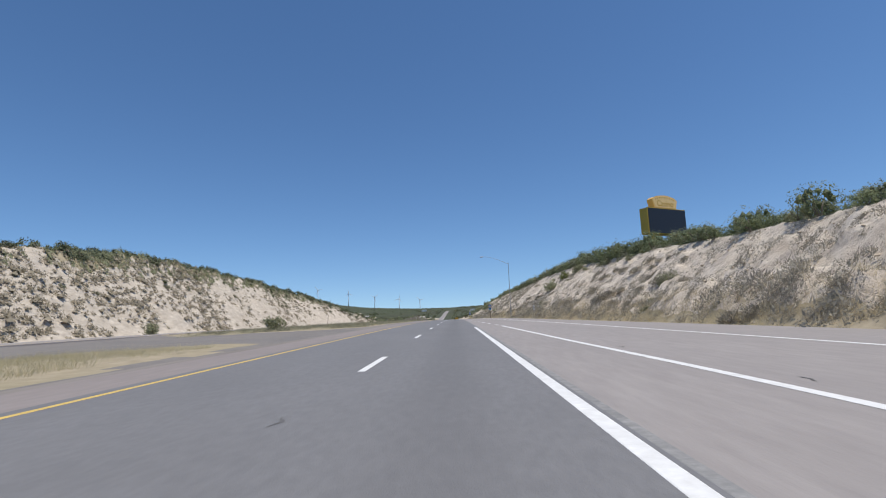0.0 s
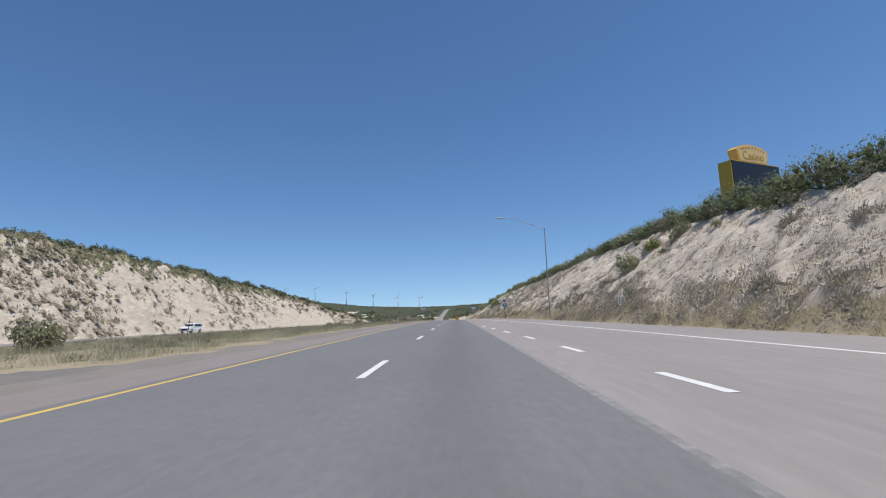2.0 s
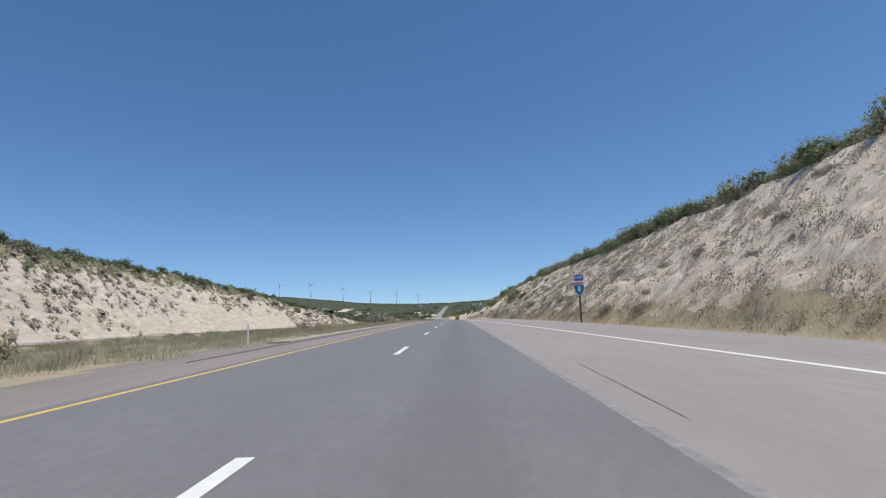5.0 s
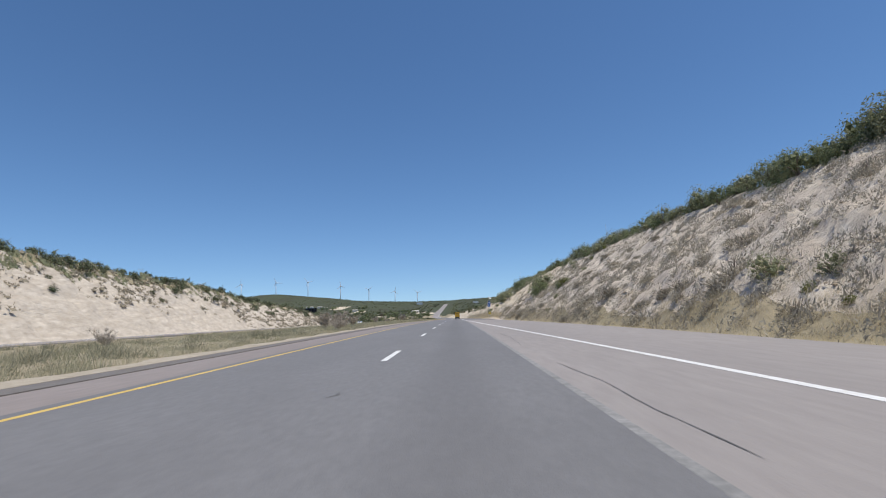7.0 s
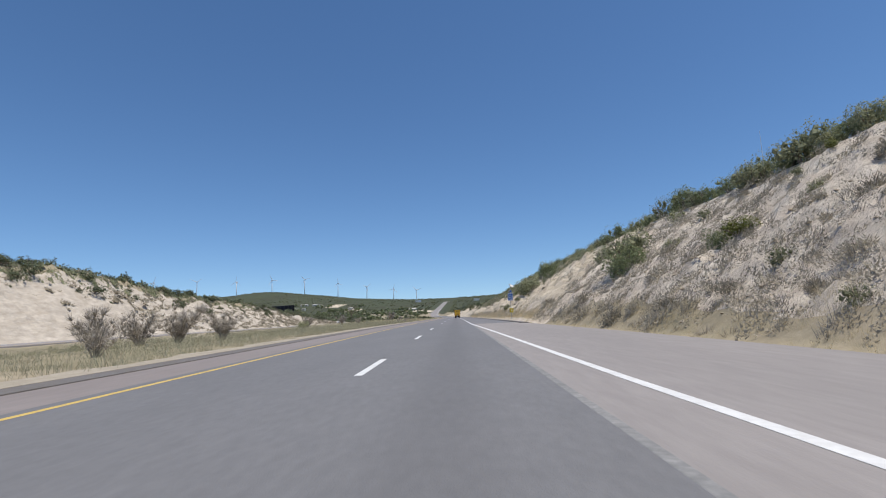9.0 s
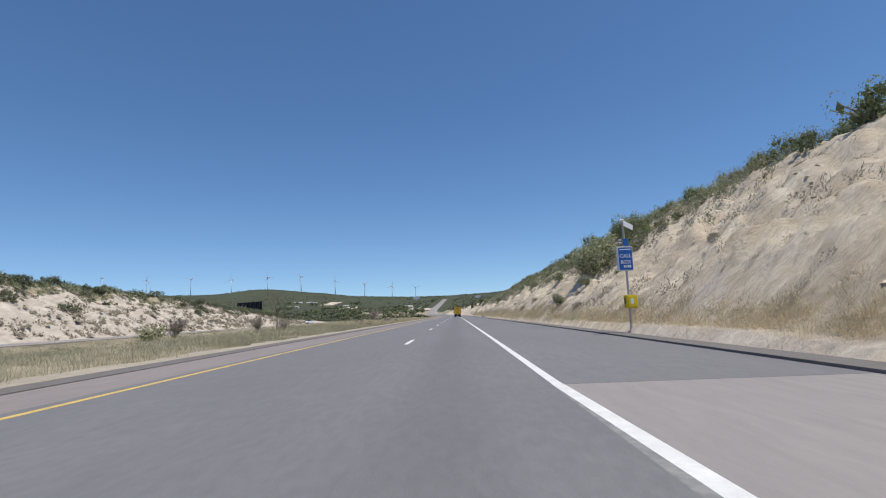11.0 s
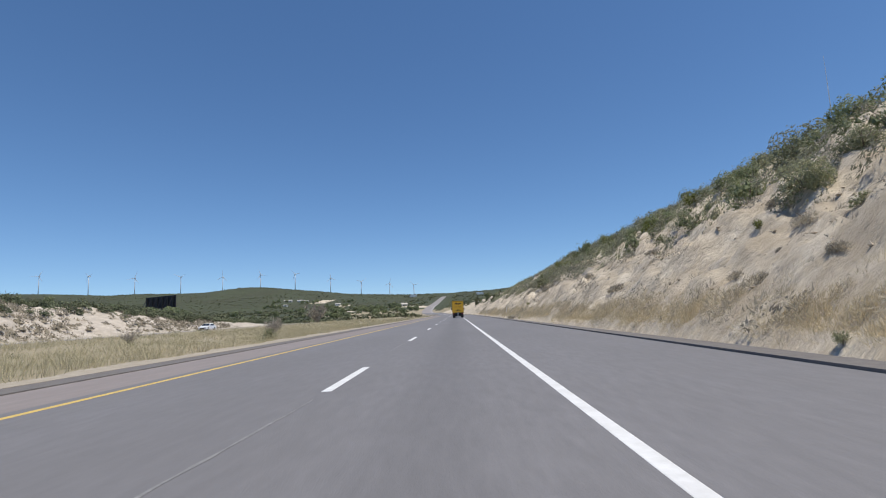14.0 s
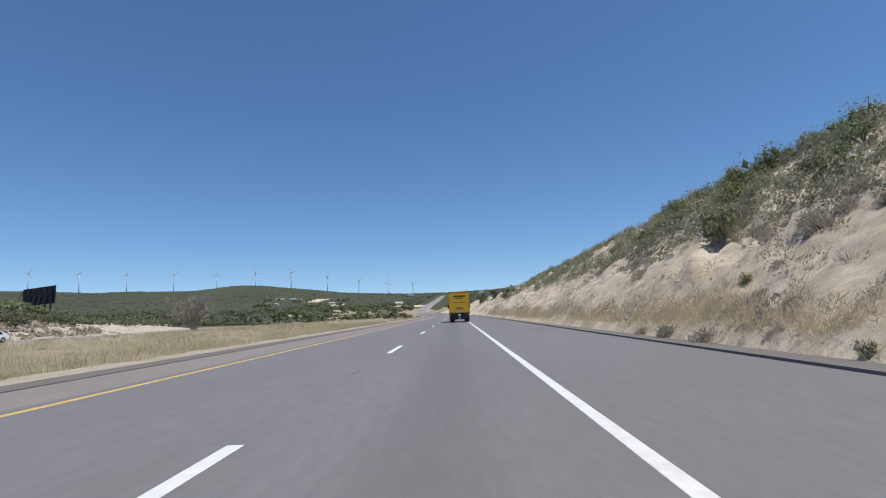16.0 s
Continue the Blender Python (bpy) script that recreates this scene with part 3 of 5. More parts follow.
def blade_cloud(n, spread_, height, width, g=None, lean=0.35):
    """Corners (n, 3, 3) of upright grass blades or dry twigs, wider at the foot."""
    g = g or rng
    ang, rad = g.uniform(0, 6.283, n), spread_ * np.sqrt(g.random(n))
    foot = np.stack([np.cos(ang) * rad, np.sin(ang) * rad, -0.03 * np.ones(n)], 1)
    h = height * g.uniform(0.5, 1.15, n)
    out = np.stack([np.cos(ang), np.sin(ang), np.zeros(n)], 1) * (lean * h * g.uniform(0.2, 1.3, n) * (0.3 + rad / max(spread_, 1e-6)))[:, None] + g.normal(0, 0.08, (n, 3)) * h[:, None]
    top = foot + out + np.stack([np.zeros(n), np.zeros(n), h], 1)
    t = g.uniform(0, 6.283, n)
    side = np.stack([np.cos(t), np.sin(t), np.zeros(n)], 1) * width
    return np.stack([foot - side * 1.25, foot + side * 1.25, top], 1)


def tris(name, corners, material):
    v = corners.reshape(-1, 3)
    n = len(v)
    me = bpy.data.meshes.new(name)
    me.vertices.add(n)
    me.vertices.foreach_set("co", v.astype(np.float32).ravel())
    me.loops.add(n)
    me.loops.foreach_set("vertex_index", np.arange(n, dtype=np.int32))
    me.polygons.add(n // 3)
    me.polygons.foreach_set("loop_start", np.arange(0, n, 3, dtype=np.int32))
    me.materials.append(material)
    me.update(calc_edges=True)
    return new(name, me)


def stems_mesh(size, count, g, lean=0.55, radius=0.02, reach=0.75):
    bm = bmesh.new()
    root = foot_ring(bm, radius * size * 1.6)
    for i in range(count):
        a = g.uniform(0, 6.283)
        h = size * reach * g.uniform(0.5, 0.8)
        o = size * lean * g.uniform(0.2, 0.75)
        p1 = (o * 0.35 * math.cos(a), o * 0.35 * math.sin(a), h * 0.5)
        p2 = (o * math.cos(a + 0.2), o * math.sin(a + 0.2), h)
        tube(bm, [(0.05 * math.cos(a) * size * 0.3, 0.05 * math.sin(a) * size * 0.3, -0.15), p1, p2], [radius * size, radius * size * 0.7, radius * size * 0.2], 4, False, root)
    return bm


def shrub(name, n, size, lobes, flat, leaf, material, label, category="shrub", stems=5, seed=1, core=True):
    g = np.random.default_rng(seed)
    e = thing(name, (0, 0, 0), 0, label, category)
    part("trunk", stems_mesh(size, stems, g), M_BARK, e)
    lv = tris("leaves", leaf_cloud(n, size, lobes, flat, leaf, g, core=core) if leaf else dome_cloud(n, size * 0.42, size * 0.5, 0.019 * size, g, 7, 0.19), material)
    lv.parent = e
    return e


def bare_shrub(name, size, label, seed, n_twigs=260):
    """A leafless shrub: stiff stems and a fan of fine twigs."""
    g = np.random.default_rng(seed)
    e = thing(name, (0, 0, 0), 0, label, "shrub")
    bm = bmesh.new()
    tips = []
    root = foot_ring(bm, 0.03 * size)
    for i in range(22):
        a, o, h = g.uniform(0, 6.283), size * g.uniform(0.1, 0.62), size * g.uniform(0.4, 0.82)
        pts = [(0.04 * size * math.cos(a), 0.04 * size * math.sin(a), -0.1), (o * 0.4 * math.cos(a), o * 0.4 * math.sin(a), h * 0.5), (o * math.cos(a), o * math.sin(a), h)]
        tube(bm, pts, [0.011 * size, 0.008 * size, 0.003 * size], 4, False, root)
        tips += [Vector(pts[1]), Vector(pts[2]), (Vector(pts[1]) + Vector(pts[2])) / 2]
    part("branchwork", bm, M_TWIG, e)
    tw = []
    for i in range(n_twigs):
        p = np.array(tips[i % len(tips)])
        d = g.normal(0, 0.6, 3) + np.array([p[0] / size, p[1] / size, 0.9])
        d = d / np.linalg.norm(d) * size * g.uniform(0.12, 0.3)
        s = np.cross(d, g.normal(0, 1, 3))
        s = s / np.linalg.norm(s) * 0.0055 * size
        tw.append(np.stack([p - s * 1.2, p + s * 1.2, p + d]))
    t = tris("twig_crown", np.array(tw), M_TWIG)
    t.parent = e
    return e


def scatter(kinds, places, sizes, sink=0.08, tags=()):
    """Copies of the given kinds at the places, standing on the ground."""
    made = []
    for i, ((x, y), s) in enumerate(zip(places, sizes)):
        k = kinds[int(rng.integers(0, len(kinds)))]
        rise = float(terrain(x + 1.2, y) - terrain(x - 1.2, y)) / 2.4
        lean = max(-24.0, min(24.0, 0.5 * math.degrees(math.atan(rise))))
        o = copy_thing(k, pose(*on_ground(x, y, sink + (0.18 if x < 24.5 else 0.04) * s * min(1.0, abs(rise))), 0, -lean, 0) @ pose(0, 0, 0, 0, 0, float(rng.uniform(0, 360))))
        w = float(rng.uniform(0.88, 1.12))
        o.scale = (s * w, s / w, s * float(rng.uniform(0.85, 1.15)))
        made.append(o)
    return made


G1, G2, G3, G4, G5 = "shrubs along the crest of the cut", "grey brush on the cut slope", "green bushes on the cut slope", "shrubs on the far bank", "oaks in the valley"
green = [tagged(shrub("green_shrub", 900, 2.0, 16, 1.0, 0.046, M_LEAF, "dense dark green chaparral shrub on the bank crest", seed=s), group=G1) for s in (11, 12, 13, 14)]
olive = [tagged(shrub("olive_shrub", 900, 2.0, 16, 0.95, 0.045, M_OLIVE, "olive-grey chaparral shrub on the bank crest", seed=s), group=G1) for s in (21, 22, 23)]
sage = [tagged(shrub("sagebrush", 900, 1.2, 11, 0.8, 0, M_SAGE, "dry grey-brown sagebrush on the pale slope", seed=s), group=G2) for s in (31, 32, 33, 34)]
bush = [tagged(shrub("green_bush", 1000, 1.6, 11, 0.95, 0.046, M_OLIVE, "rounded olive green bush on the pale slope", seed=s), group=G3) for s in (41, 42)]
lime = [tagged(shrub("yellow_green_bush", 800, 1.4, 10, 0.9, 0.042, M_YGREEN, "yellow-green bush on the pale slope", seed=s), group=G3) for s in (51, 52)]
dense = [tagged(shrub("olive_shrub", 3400, 2.0, 14, 1.1, 0.046, M_OLIVE if s < 47 else M_LEAF, "large full olive-green shrub on the cut slope", seed=s, core=False), group=G3) for s in (45, 46, 47)]
farshrub = [tagged(shrub("dark_shrub", 420, 2.3, 11, 0.85, 0.08, M_DARKLEAF, "dark green shrub atop the far pale bank", stems=3, seed=s), group=G4) for s in (61, 62, 63)]
oakbrush = [tagged(shrub("scrub_oak", 900, 2.0, 16, 0.95, 0.045, M_LEAF if s % 2 else M_OLIVE, "green scrub oak on the overgrown upper slope", seed=s), group="scrub oaks on the upper slope") for s in (15, 16, 17, 19)]
templates = dense + oakbrush + green + olive + sage + bush + lime + farshrub

# the crest of the right-hand cut
places, sizes = [], []
for y in np.arange(4, 620, 1.55):
    yy = y + rng.uniform(-1.2, 1.2)
    places.append((26.6 + rng.uniform(-1.6, 2.8), yy))
    sizes.append((rng.uniform(0.7, 1.25) if rng.random() < 0.72 else rng.uniform(1.2, 1.75)) * (0.75 if yy > 300 else 1.2 if yy > 55 else 1.0))
scatter(green + olive, places, sizes)
# upper slope overgrown further on
places = [(26.5 - 9.5 * rng.random() ** 1.3, rng.uniform(292, 520) if rng.random() < 0.6 else rng.uniform(300, 430)) for _ in range(290)]
scatter(oakbrush, places, rng.uniform(0.6, 1.25, len(places)))
# bushes that stand out on the slope
def stand(rows):
    """Single bushes: x, y, width and kind."""
    for x, y, w, ks in rows:
        scatter(ks, [(x, y)], [1.1 * w / (1.3 if ks is sage else 1.7 if ks is bush else 1.5 if ks is lime else 2.1)], 0.08 + (0.13 * w if ks is dense else 0.0))


stand(((20.2, 48.1, 2.5, dense), (24.4, 70.2, 1.4, bush), (19.3, 101.4, 3.4, bush), (22.9, 58.7, 1.6, sage), (21.1, 58.7, 1.4, sage), (23.3, 57.5, 0.9, sage), (23.6, 55.5, 0.8, sage), (22.5, 69.9, 1.4, sage), (21.0, 71.0, 1.6, sage),
       (24.8, 81.5, 1.9, olive), (23.3, 89.7, 1.4, olive), (22.1, 101.3, 2.5, lime), (23.9, 98.6, 2.2, olive), (21.5, 64.4, 1.5, sage), (22.5, 57.5, 1.3, sage), (20.9, 52.6, 1.3, sage), (20.9, 54.7, 0.7, sage), (16.5, 45.1, 1.0, sage),
       (16.8, 44.0, 0.9, bush)))
stand(((16.4, 44.3, 0.8, sage), (16.3, 48.6, 1.0, sage), (18.5, 51.1, 1.2, sage), (20.0, 57.0, 0.9, sage), (18.4, 56.6, 1.2, sage), (17.3, 57.3, 1.5, sage), (16.7, 59.9, 1.8, sage), (17.3, 63.6, 1.5, sage), (15.6, 65.6, 1.5, sage),
       (16.0, 71.6, 1.7, sage), (17.0, 55.9, 0.9, sage), (15.9, 51.5, 1.2, sage), (19.7, 51.3, 0.6, sage), (23.8, 53.1, 0.9, sage), (22.9, 50.3, 0.9, sage), (20.0, 52.6, 0.9, sage), (15.7, 42.3, 0.7, bush), (15.6, 43.0, 0.6, olive)))
stand(((24.6, 99.3, 2.3, dense), (22.0, 98.6, 1.1, bush), (20.0, 100.9, 1.8, dense), (24.0, 110.9, 1.4, bush), (22.1, 102.9, 1.5, sage), (19.8, 105.5, 1.6, olive), (22.4, 113.9, 1.3, olive), (16.3, 91.9, 0.7, sage), (18.8, 97.1, 1.0, sage),
       (16.7, 95.2, 1.8, sage), (15.3, 106.9, 2.8, sage), (15.7, 104.9, 1.6, sage), (15.6, 100.0, 1.6, sage), (15.6, 96.3, 1.4, sage), (15.1, 88.8, 1.2, olive), (15.8, 87.8, 0.9, olive), (15.2, 90.0, 1.0, bush), (17.5, 101.0, 0.7, sage),
       (17.0, 116.2, 1.4, sage), (22.0, 96.7, 0.6, sage)))
stand(((14.0, 184.1, 2.0, sage), (14.0, 181.3, 1.9, olive), (14.6, 178.3, 1.5, olive), (13.6, 178.3, 1.0, lime), (13.0, 175.6, 0.7, lime), (15.3, 178.2, 0.8, sage), (23.7, 198.3, 1.2, sage), (21.7, 184.9, 0.8, sage), (17.4, 182.6, 0.7, bush),
       (13.0, 180.4, 1.1, sage), (11.8, 182.4, 1.0, sage), (11.9, 184.7, 0.9, sage), (12.3, 192.7, 1.4, sage), (13.4, 191.2, 1.4, sage), (13.2, 202.6, 1.9, sage), (12.3, 206.4, 2.0, sage), (16.0, 251.9, 4.7, bush), (16.2, 234.2, 2.2, lime)))
stand(((15.5, 250.0, 3.8, dense), (16.1, 235.7, 1.9, dense), (18.1, 247.0, 1.8, olive), (21.5, 248.4, 1.4, olive), (23.4, 257.7, 2.3, olive), (18.5, 231.0, 1.1, bush), (23.0, 235.5, 1.2, lime), (13.8, 223.0, 1.4, sage), (13.5, 226.4, 1.2, olive),
       (12.5, 223.4, 1.0, sage), (11.1, 219.8, 1.0, olive), (16.2, 227.6, 0.8, sage), (15.2, 227.7, 0.6, sage), (10.9, 232.0, 1.1, sage), (11.5, 227.2, 0.9, sage), (10.6, 236.1, 1.1, sage), (21.1, 235.8, 0.9, bush), (16.3, 233.3, 0.8, sage),
       (10.7, 262.8, 2.4, sage), (11.3, 250.5, 1.6, sage), (24.1, 268.2, 2.7, green), (17.2, 262.9, 2.9, dense)))
stand(((13.1, 303.5, 2.3, dense), (14.9, 302.3, 5.6, dense), (11.3, 297.2, 1.3, bush), (10.2, 304.4, 1.3, dense), (9.1, 298.0, 1.3, dense), (12.9, 293.7, 0.9, lime), (9.2, 292.1, 1.3, sage), (18.9, 307.2, 3.6, dense), (9.1, 321.6, 1.2, sage),
       (8.0, 294.7, 0.5, bush), (10.6, 297.9, 0.6, sage), (9.5, 296.7, 0.4, sage), (13.7, 320.2, 2.1, green), (18.6, 339.7, 2.6, green), (15.8, 316.6, 1.9, olive), (14.7, 334.1, 2.4, olive), (15.7, 310.0, 1.4, green), (10.3, 320.1, 1.2, olive),
       (14.1, 297.6, 0.7, sage), (8.2, 289.3, 0.5, bush), (7.9, 288.2, 0.5, bush), (19.4, 304.1, 2.1, dense)))
stand(((15.3, 349.7, 2.6, dense), (16.4, 355.8, 2.2, green), (13.3, 350.2, 0.7, lime), (16.3, 359.4, 1.1, olive), (16.9, 363.7, 1.8, green), (10.4, 342.1, 0.6, sage), (13.0, 344.3, 0.8, olive), (9.8, 344.7, 0.6, sage), (11.6, 346.3, 0.4, sage),
       (11.1, 351.6, 0.8, sage), (10.2, 346.6, 0.6, sage), (10.8, 362.2, 1.0, sage), (7.6, 338.6, 0.4, bush), (10.2, 342.6, 0.4, sage), (18.3, 350.2, 2.1, dense), (15.5, 365.3, 1.6, olive), (15.9, 372.5, 1.9, green), (20.2, 378.9, 2.2, green)))
stand(((13.4, 404.0, 2.6, olive), (14.4, 405.6, 2.3, olive), (9.8, 396.3, 0.6, lime), (9.2, 394.4, 0.3, sage), (8.8, 392.8, 0.4, bush), (8.5, 395.2, 0.4, sage), (7.5, 388.8, 0.5, olive), (7.5, 394.7, 0.9, sage), (7.5, 397.5, 0.8, sage), (7.5, 399.9, 0.6, sage),
       (8.0, 393.3, 0.5, sage), (7.9, 391.9, 0.6, sage), (14.8, 398.7, 1.0, sage), (14.9, 404.9, 1.3, sage), (13.3, 400.8, 0.9, sage)))
stand(((10.5, 395.6, 0.7, sage), (19.1, 414.7, 2.0, green), (23.2, 415.9, 3.2, green), (17.6, 404.6, 1.6, olive), (18.4, 403.8, 1.6, lime), (20.6, 404.1, 2.0, green), (18.7, 402.9, 1.4, olive), (13.8, 396.0, 1.0, sage), (12.4, 396.6, 0.9, sage),
       (20.8, 415.7, 2.1, olive), (18.4, 421.5, 2.1, green), (18.8, 417.2, 1.9, olive), (16.7, 422.1, 2.2, green), (13.1, 396.0, 0.8, sage)))
scatter(sage, [(float(rng.uniform(11.5, 20)), float(rng.uniform(386, 428))) for _ in range(42)], rng.uniform(0.6, 1.25, 42))
scatter(olive, [(float(rng.uniform(14.5, 21)), float(rng.uniform(388, 428))) for _ in range(16)], rng.uniform(0.35, 0.8, 16))
# taller shrubs that break the skyline
near_crest = ((26.2, 36, 3.4), (26, 44, 3.0), (26.4, 52, 2.6), (26.2, 66, 3.0), (26.5, 71, 2.6), (26.8, 76, 3.2), (26.4, 81, 3.4), (26.8, 86, 3.0), (26.5, 91, 3.2), (27, 96, 3.4), (26.6, 101, 3.0), (26.8, 106, 3.3), (26.4, 111, 2.8), (25.8, 116, 2.6), (26, 122, 2.2), (26, 188, 2.6), (26.5, 191.5, 2.2), (26, 196, 3.0))
far_crest = ((26.3, 203, 2.4), (26, 207, 2.8), (26.5, 213, 2.2), (26.2, 222, 2.6), (24.5, 305, 2.5), (22, 312, 3.2), (19, 316, 2.2), (23.5, 318, 3.6), (21, 322, 2.6), (24, 326, 4.0), (25.5, 331, 3.5), (22.5, 334, 2.8), (24.5, 340, 3.2), (25.5, 347, 4.5), (23, 352, 3.5), (25, 358, 3.0), (25.5, 395, 2.4), (24, 402, 2.6), (25, 409, 2.4))
for y in np.arange(112, 262, 3.6):
    scatter(green if rng.random() < 0.6 else olive, [(26.3 + float(rng.uniform(-0.5, 0.9)), float(y + rng.uniform(-1.2, 1.2)))], [float(rng.uniform(1.0, 1.75))])
for x, y, w in near_crest + far_crest:
    scatter(green if w > 2.4 else olive, [(x, y)], [w / (2.3 if y > 300 else 1.75)])
for y in np.arange(372, 440, 4.5):
    scatter(lime, [(float(rng.uniform(19, 25)), float(y))], [float(rng.uniform(1.1, 1.9))])
# grey brush, nearest part of the slope one by one
places = []
while len(places) < 235:
    y = rng.uniform(6, 480)
    t = float(toe_right(y))
    x = t + (25 - t) * rng.uniform(0.03, 0.95) ** 1.4
    if y > 262 and x < t + 3.5 or y < 130 and x > t + 0.3 * (25 - t) and rng.random() < 0.75:
        continue
    places.append((x, y))
scatter(sage, places, rng.uniform(0.5, 1.5, len(places)) * np.where(np.array(places)[:, 1] > 262, 0.65, 1.0))
# far bank
places = []
for y in np.arange(20, 500, 3.3):
    places.append((-75.0 + rng.uniform(-4.5, 2.0), y + rng.uniform(-2, 2)))
scatter(farshrub, places, rng.uniform(1.0, 1.9, len(places)))
places = [(rng.uniform(-73, -67), rng.uniform(30, 500)) for _ in range(100)]
scatter(farshrub, places, rng.uniform(0.3, 0.95, len(places)))
places = [(rng.uniform(-72.5, -66), rng.uniform(280, 470)) for _ in range(30)]
scatter(farshrub, places, rng.uniform(0.8, 1.9, len(places)))
# large shrubs that stand up from the crest
state = rng.bit_generator.state
stand(((26.0, 187.0, 4.2, dense), (26.2, 180.0, 2.8, dense), (26.0, 192.2, 2.2, dense), (26.2, 236.2, 2.6, dense), (26.0, 239.2, 2.2, dense), (25.9, 247.6, 2.1, dense),
       (24.0, 322.5, 3.0, dense), (22.5, 330.0, 3.4, dense), (22.0, 359.0, 3.8, dense), (26.0, 359.5, 3.4, dense), (21.8, 365.8, 2.9, dense), (12.2, 311.0, 0.9, sage), (11.4, 314.0, 0.8, sage)))
rng.bit_generator.state = state
for o in templates:
    for c in list(o.children):
        bpy.data.objects.remove(c)
    bpy.data.objects.remove(o)


def spread_stuff(name, template_list, xs, ys, scales, material, label, category, sink=0.05, tall=1.0, hug=1.0):
    zs = terrain(xs, ys) - sink
    gx, gy = (np.clip(terrain(xs + 0.4 * dx, ys + 0.4 * dy) - terrain(xs - 0.4 * dx, ys - 0.4 * dy), -0.9, 0.9) * hug / 0.8 for dx, dy in ((1, 0), (0, 1)))
    out = []
    for k, t in enumerate(template_list):
        i = np.arange(len(xs)) % len(template_list) == k
        n = int(i.sum())
        if not n:
            continue
        a = rng.uniform(0, 6.283, n)
        c, s = np.cos(a), np.sin(a)
        p = t.reshape(-1, 3)
        sc = scales[i]
        X = (p[None, :, 0] * c[:, None] - p[None, :, 1] * s[:, None]) * sc[:, None] + xs[i][:, None]
        Y = (p[None, :, 0] * s[:, None] + p[None, :, 1] * c[:, None]) * sc[:, None] + ys[i][:, None]
        Z = p[None, :, 2] * (sc * tall)[:, None] + zs[i][:, None] + gx[i][:, None] * (X - xs[i][:, None]) + gy[i][:, None] * (Y - ys[i][:, None])
        out.append(np.stack([X, Y, Z], -1).reshape(-1, 3, 3))
    return tagged(tris(name, np.concatenate(out), material), label, category, kind="stuff")


tuft_t = [dome_cloud(90, 0.44, 0.48, 0.026, np.random.default_rng(100 + k), 3) for k in range(6)]
twig_t = [blade_cloud(30, 0.28, 0.6, 0.012, np.random.default_rng(110 + k), 0.8) for k in range(4)]
# small brush of the right slope
n = 8000
ys = np.where(rng.random(n) < 0.80, rng.uniform(2, 265, n), rng.uniform(265, 600, n))
tr = toe_right(ys)
xs = tr + (25.5 - tr) * np.clip(rng.beta(1.1, 1.25, n), 0.02, 0.97)
up = (xs - tr) / (26 - tr)
thin = np.interp(ys, [0, 100, 150, 170, 260, 275], [0.9, 0.8, 0.0, -0.5, -0.5, 0.1])
keep = cloud(xs, ys, 0.09, 201, 3) + rng.uniform(-0.5, 0.5, n) > -0.12 + thin * np.where(thin > 0, -0.25 + 1.4 * np.clip(up - 0.1, 0, 0.5), 1.0)
spread_stuff("slope_brush", tuft_t, xs[keep], ys[keep], (0.45 + 1.2 * rng.random(keep.sum()) ** 1.6) * np.where(ys[keep] > 262, 0.95, np.where(ys[keep] < 130, np.where(up[keep] < 0.25, 1.25, 0.8), 1.0)), M_SAGE, "small dry grey-brown brush dotted over the pale slope", "brush")
n = 1600
ys = rng.uniform(2, 480, n)
tr = toe_right(ys)
xs = tr + (25.0 - tr) * rng.beta(0.8, 2.2, n)
spread_stuff("slope_twigs", twig_t, xs, ys, rng.uniform(0.4, 1.0, n) * np.where(ys > 262, 0.6, 1.0), M_TWIG, "dry twiggy stalks over the pale slope", "brush")
# overgrown upper slope further on
up_t = [leaf_cloud(130, 1.7, 9, 0.9, 0.062, np.random.default_rng(160 + k), 0.3, False) for k in range(5)]
n = 850
ys = rng.uniform(290, 540, n)
xs = 27.0 - 11.5 * rng.random(n) ** 1.15 * np.clip((ys - 270) / 90, 0.5, 1.15)
spread_stuff("upper_brush", up_t, xs, ys, rng.uniform(0.6, 1.4, n), M_OLIVE, "olive and grey brush thick on the upper slope", "brush")
n = 700
ys = np.where(rng.random(n) < 0.5, rng.uniform(285, 520, n), rng.uniform(378, 470, n))
xs = 24 - 11 * rng.random(n) ** 1.1
spread_stuff("upper_dry_brush", up_t, xs, ys, rng.uniform(0.7, 1.5, n), M_GREYBRUSH, "dry grey brush thick on the upper slope", "brush")
# far bank
n = 7000
ys = np.where(rng.random(n) < 0.45, rng.uniform(10, 150, n), rng.uniform(150, 470, n))
xs = -60.2 - 14 * rng.random(n)
upl = (-60 - xs) / 14
bare = np.interp(ys, [0, 170, 225, 285, 310], [0, 0.1, 1, 1, 0]) * np.clip(1.3 - 1.6 * upl, 0, 1)
keep = 1.5 * cloud(xs, ys, 0.055, 211, 3) + rng.uniform(-0.45, 0.45, n) > -0.38 + 1.25 * bare
spread_stuff("far_bank_brush", [dome_cloud(26, 0.7, 0.55, 0.075, np.random.default_rng(120 + k), 2, 0.2, True) for k in range(5)], xs[keep], ys[keep], rng.uniform(0.45, 1.1, keep.sum()) + 1.0 * rng.random(keep.sum()) ** 3, M_BROWN, "grey-brown brush dotted over the far pale bank", "brush", hug=0.35)
n = 1500
ys = rng.uniform(10, 400, n)
xs = -70.5 - 6.5 * rng.random(n) ** 0.8
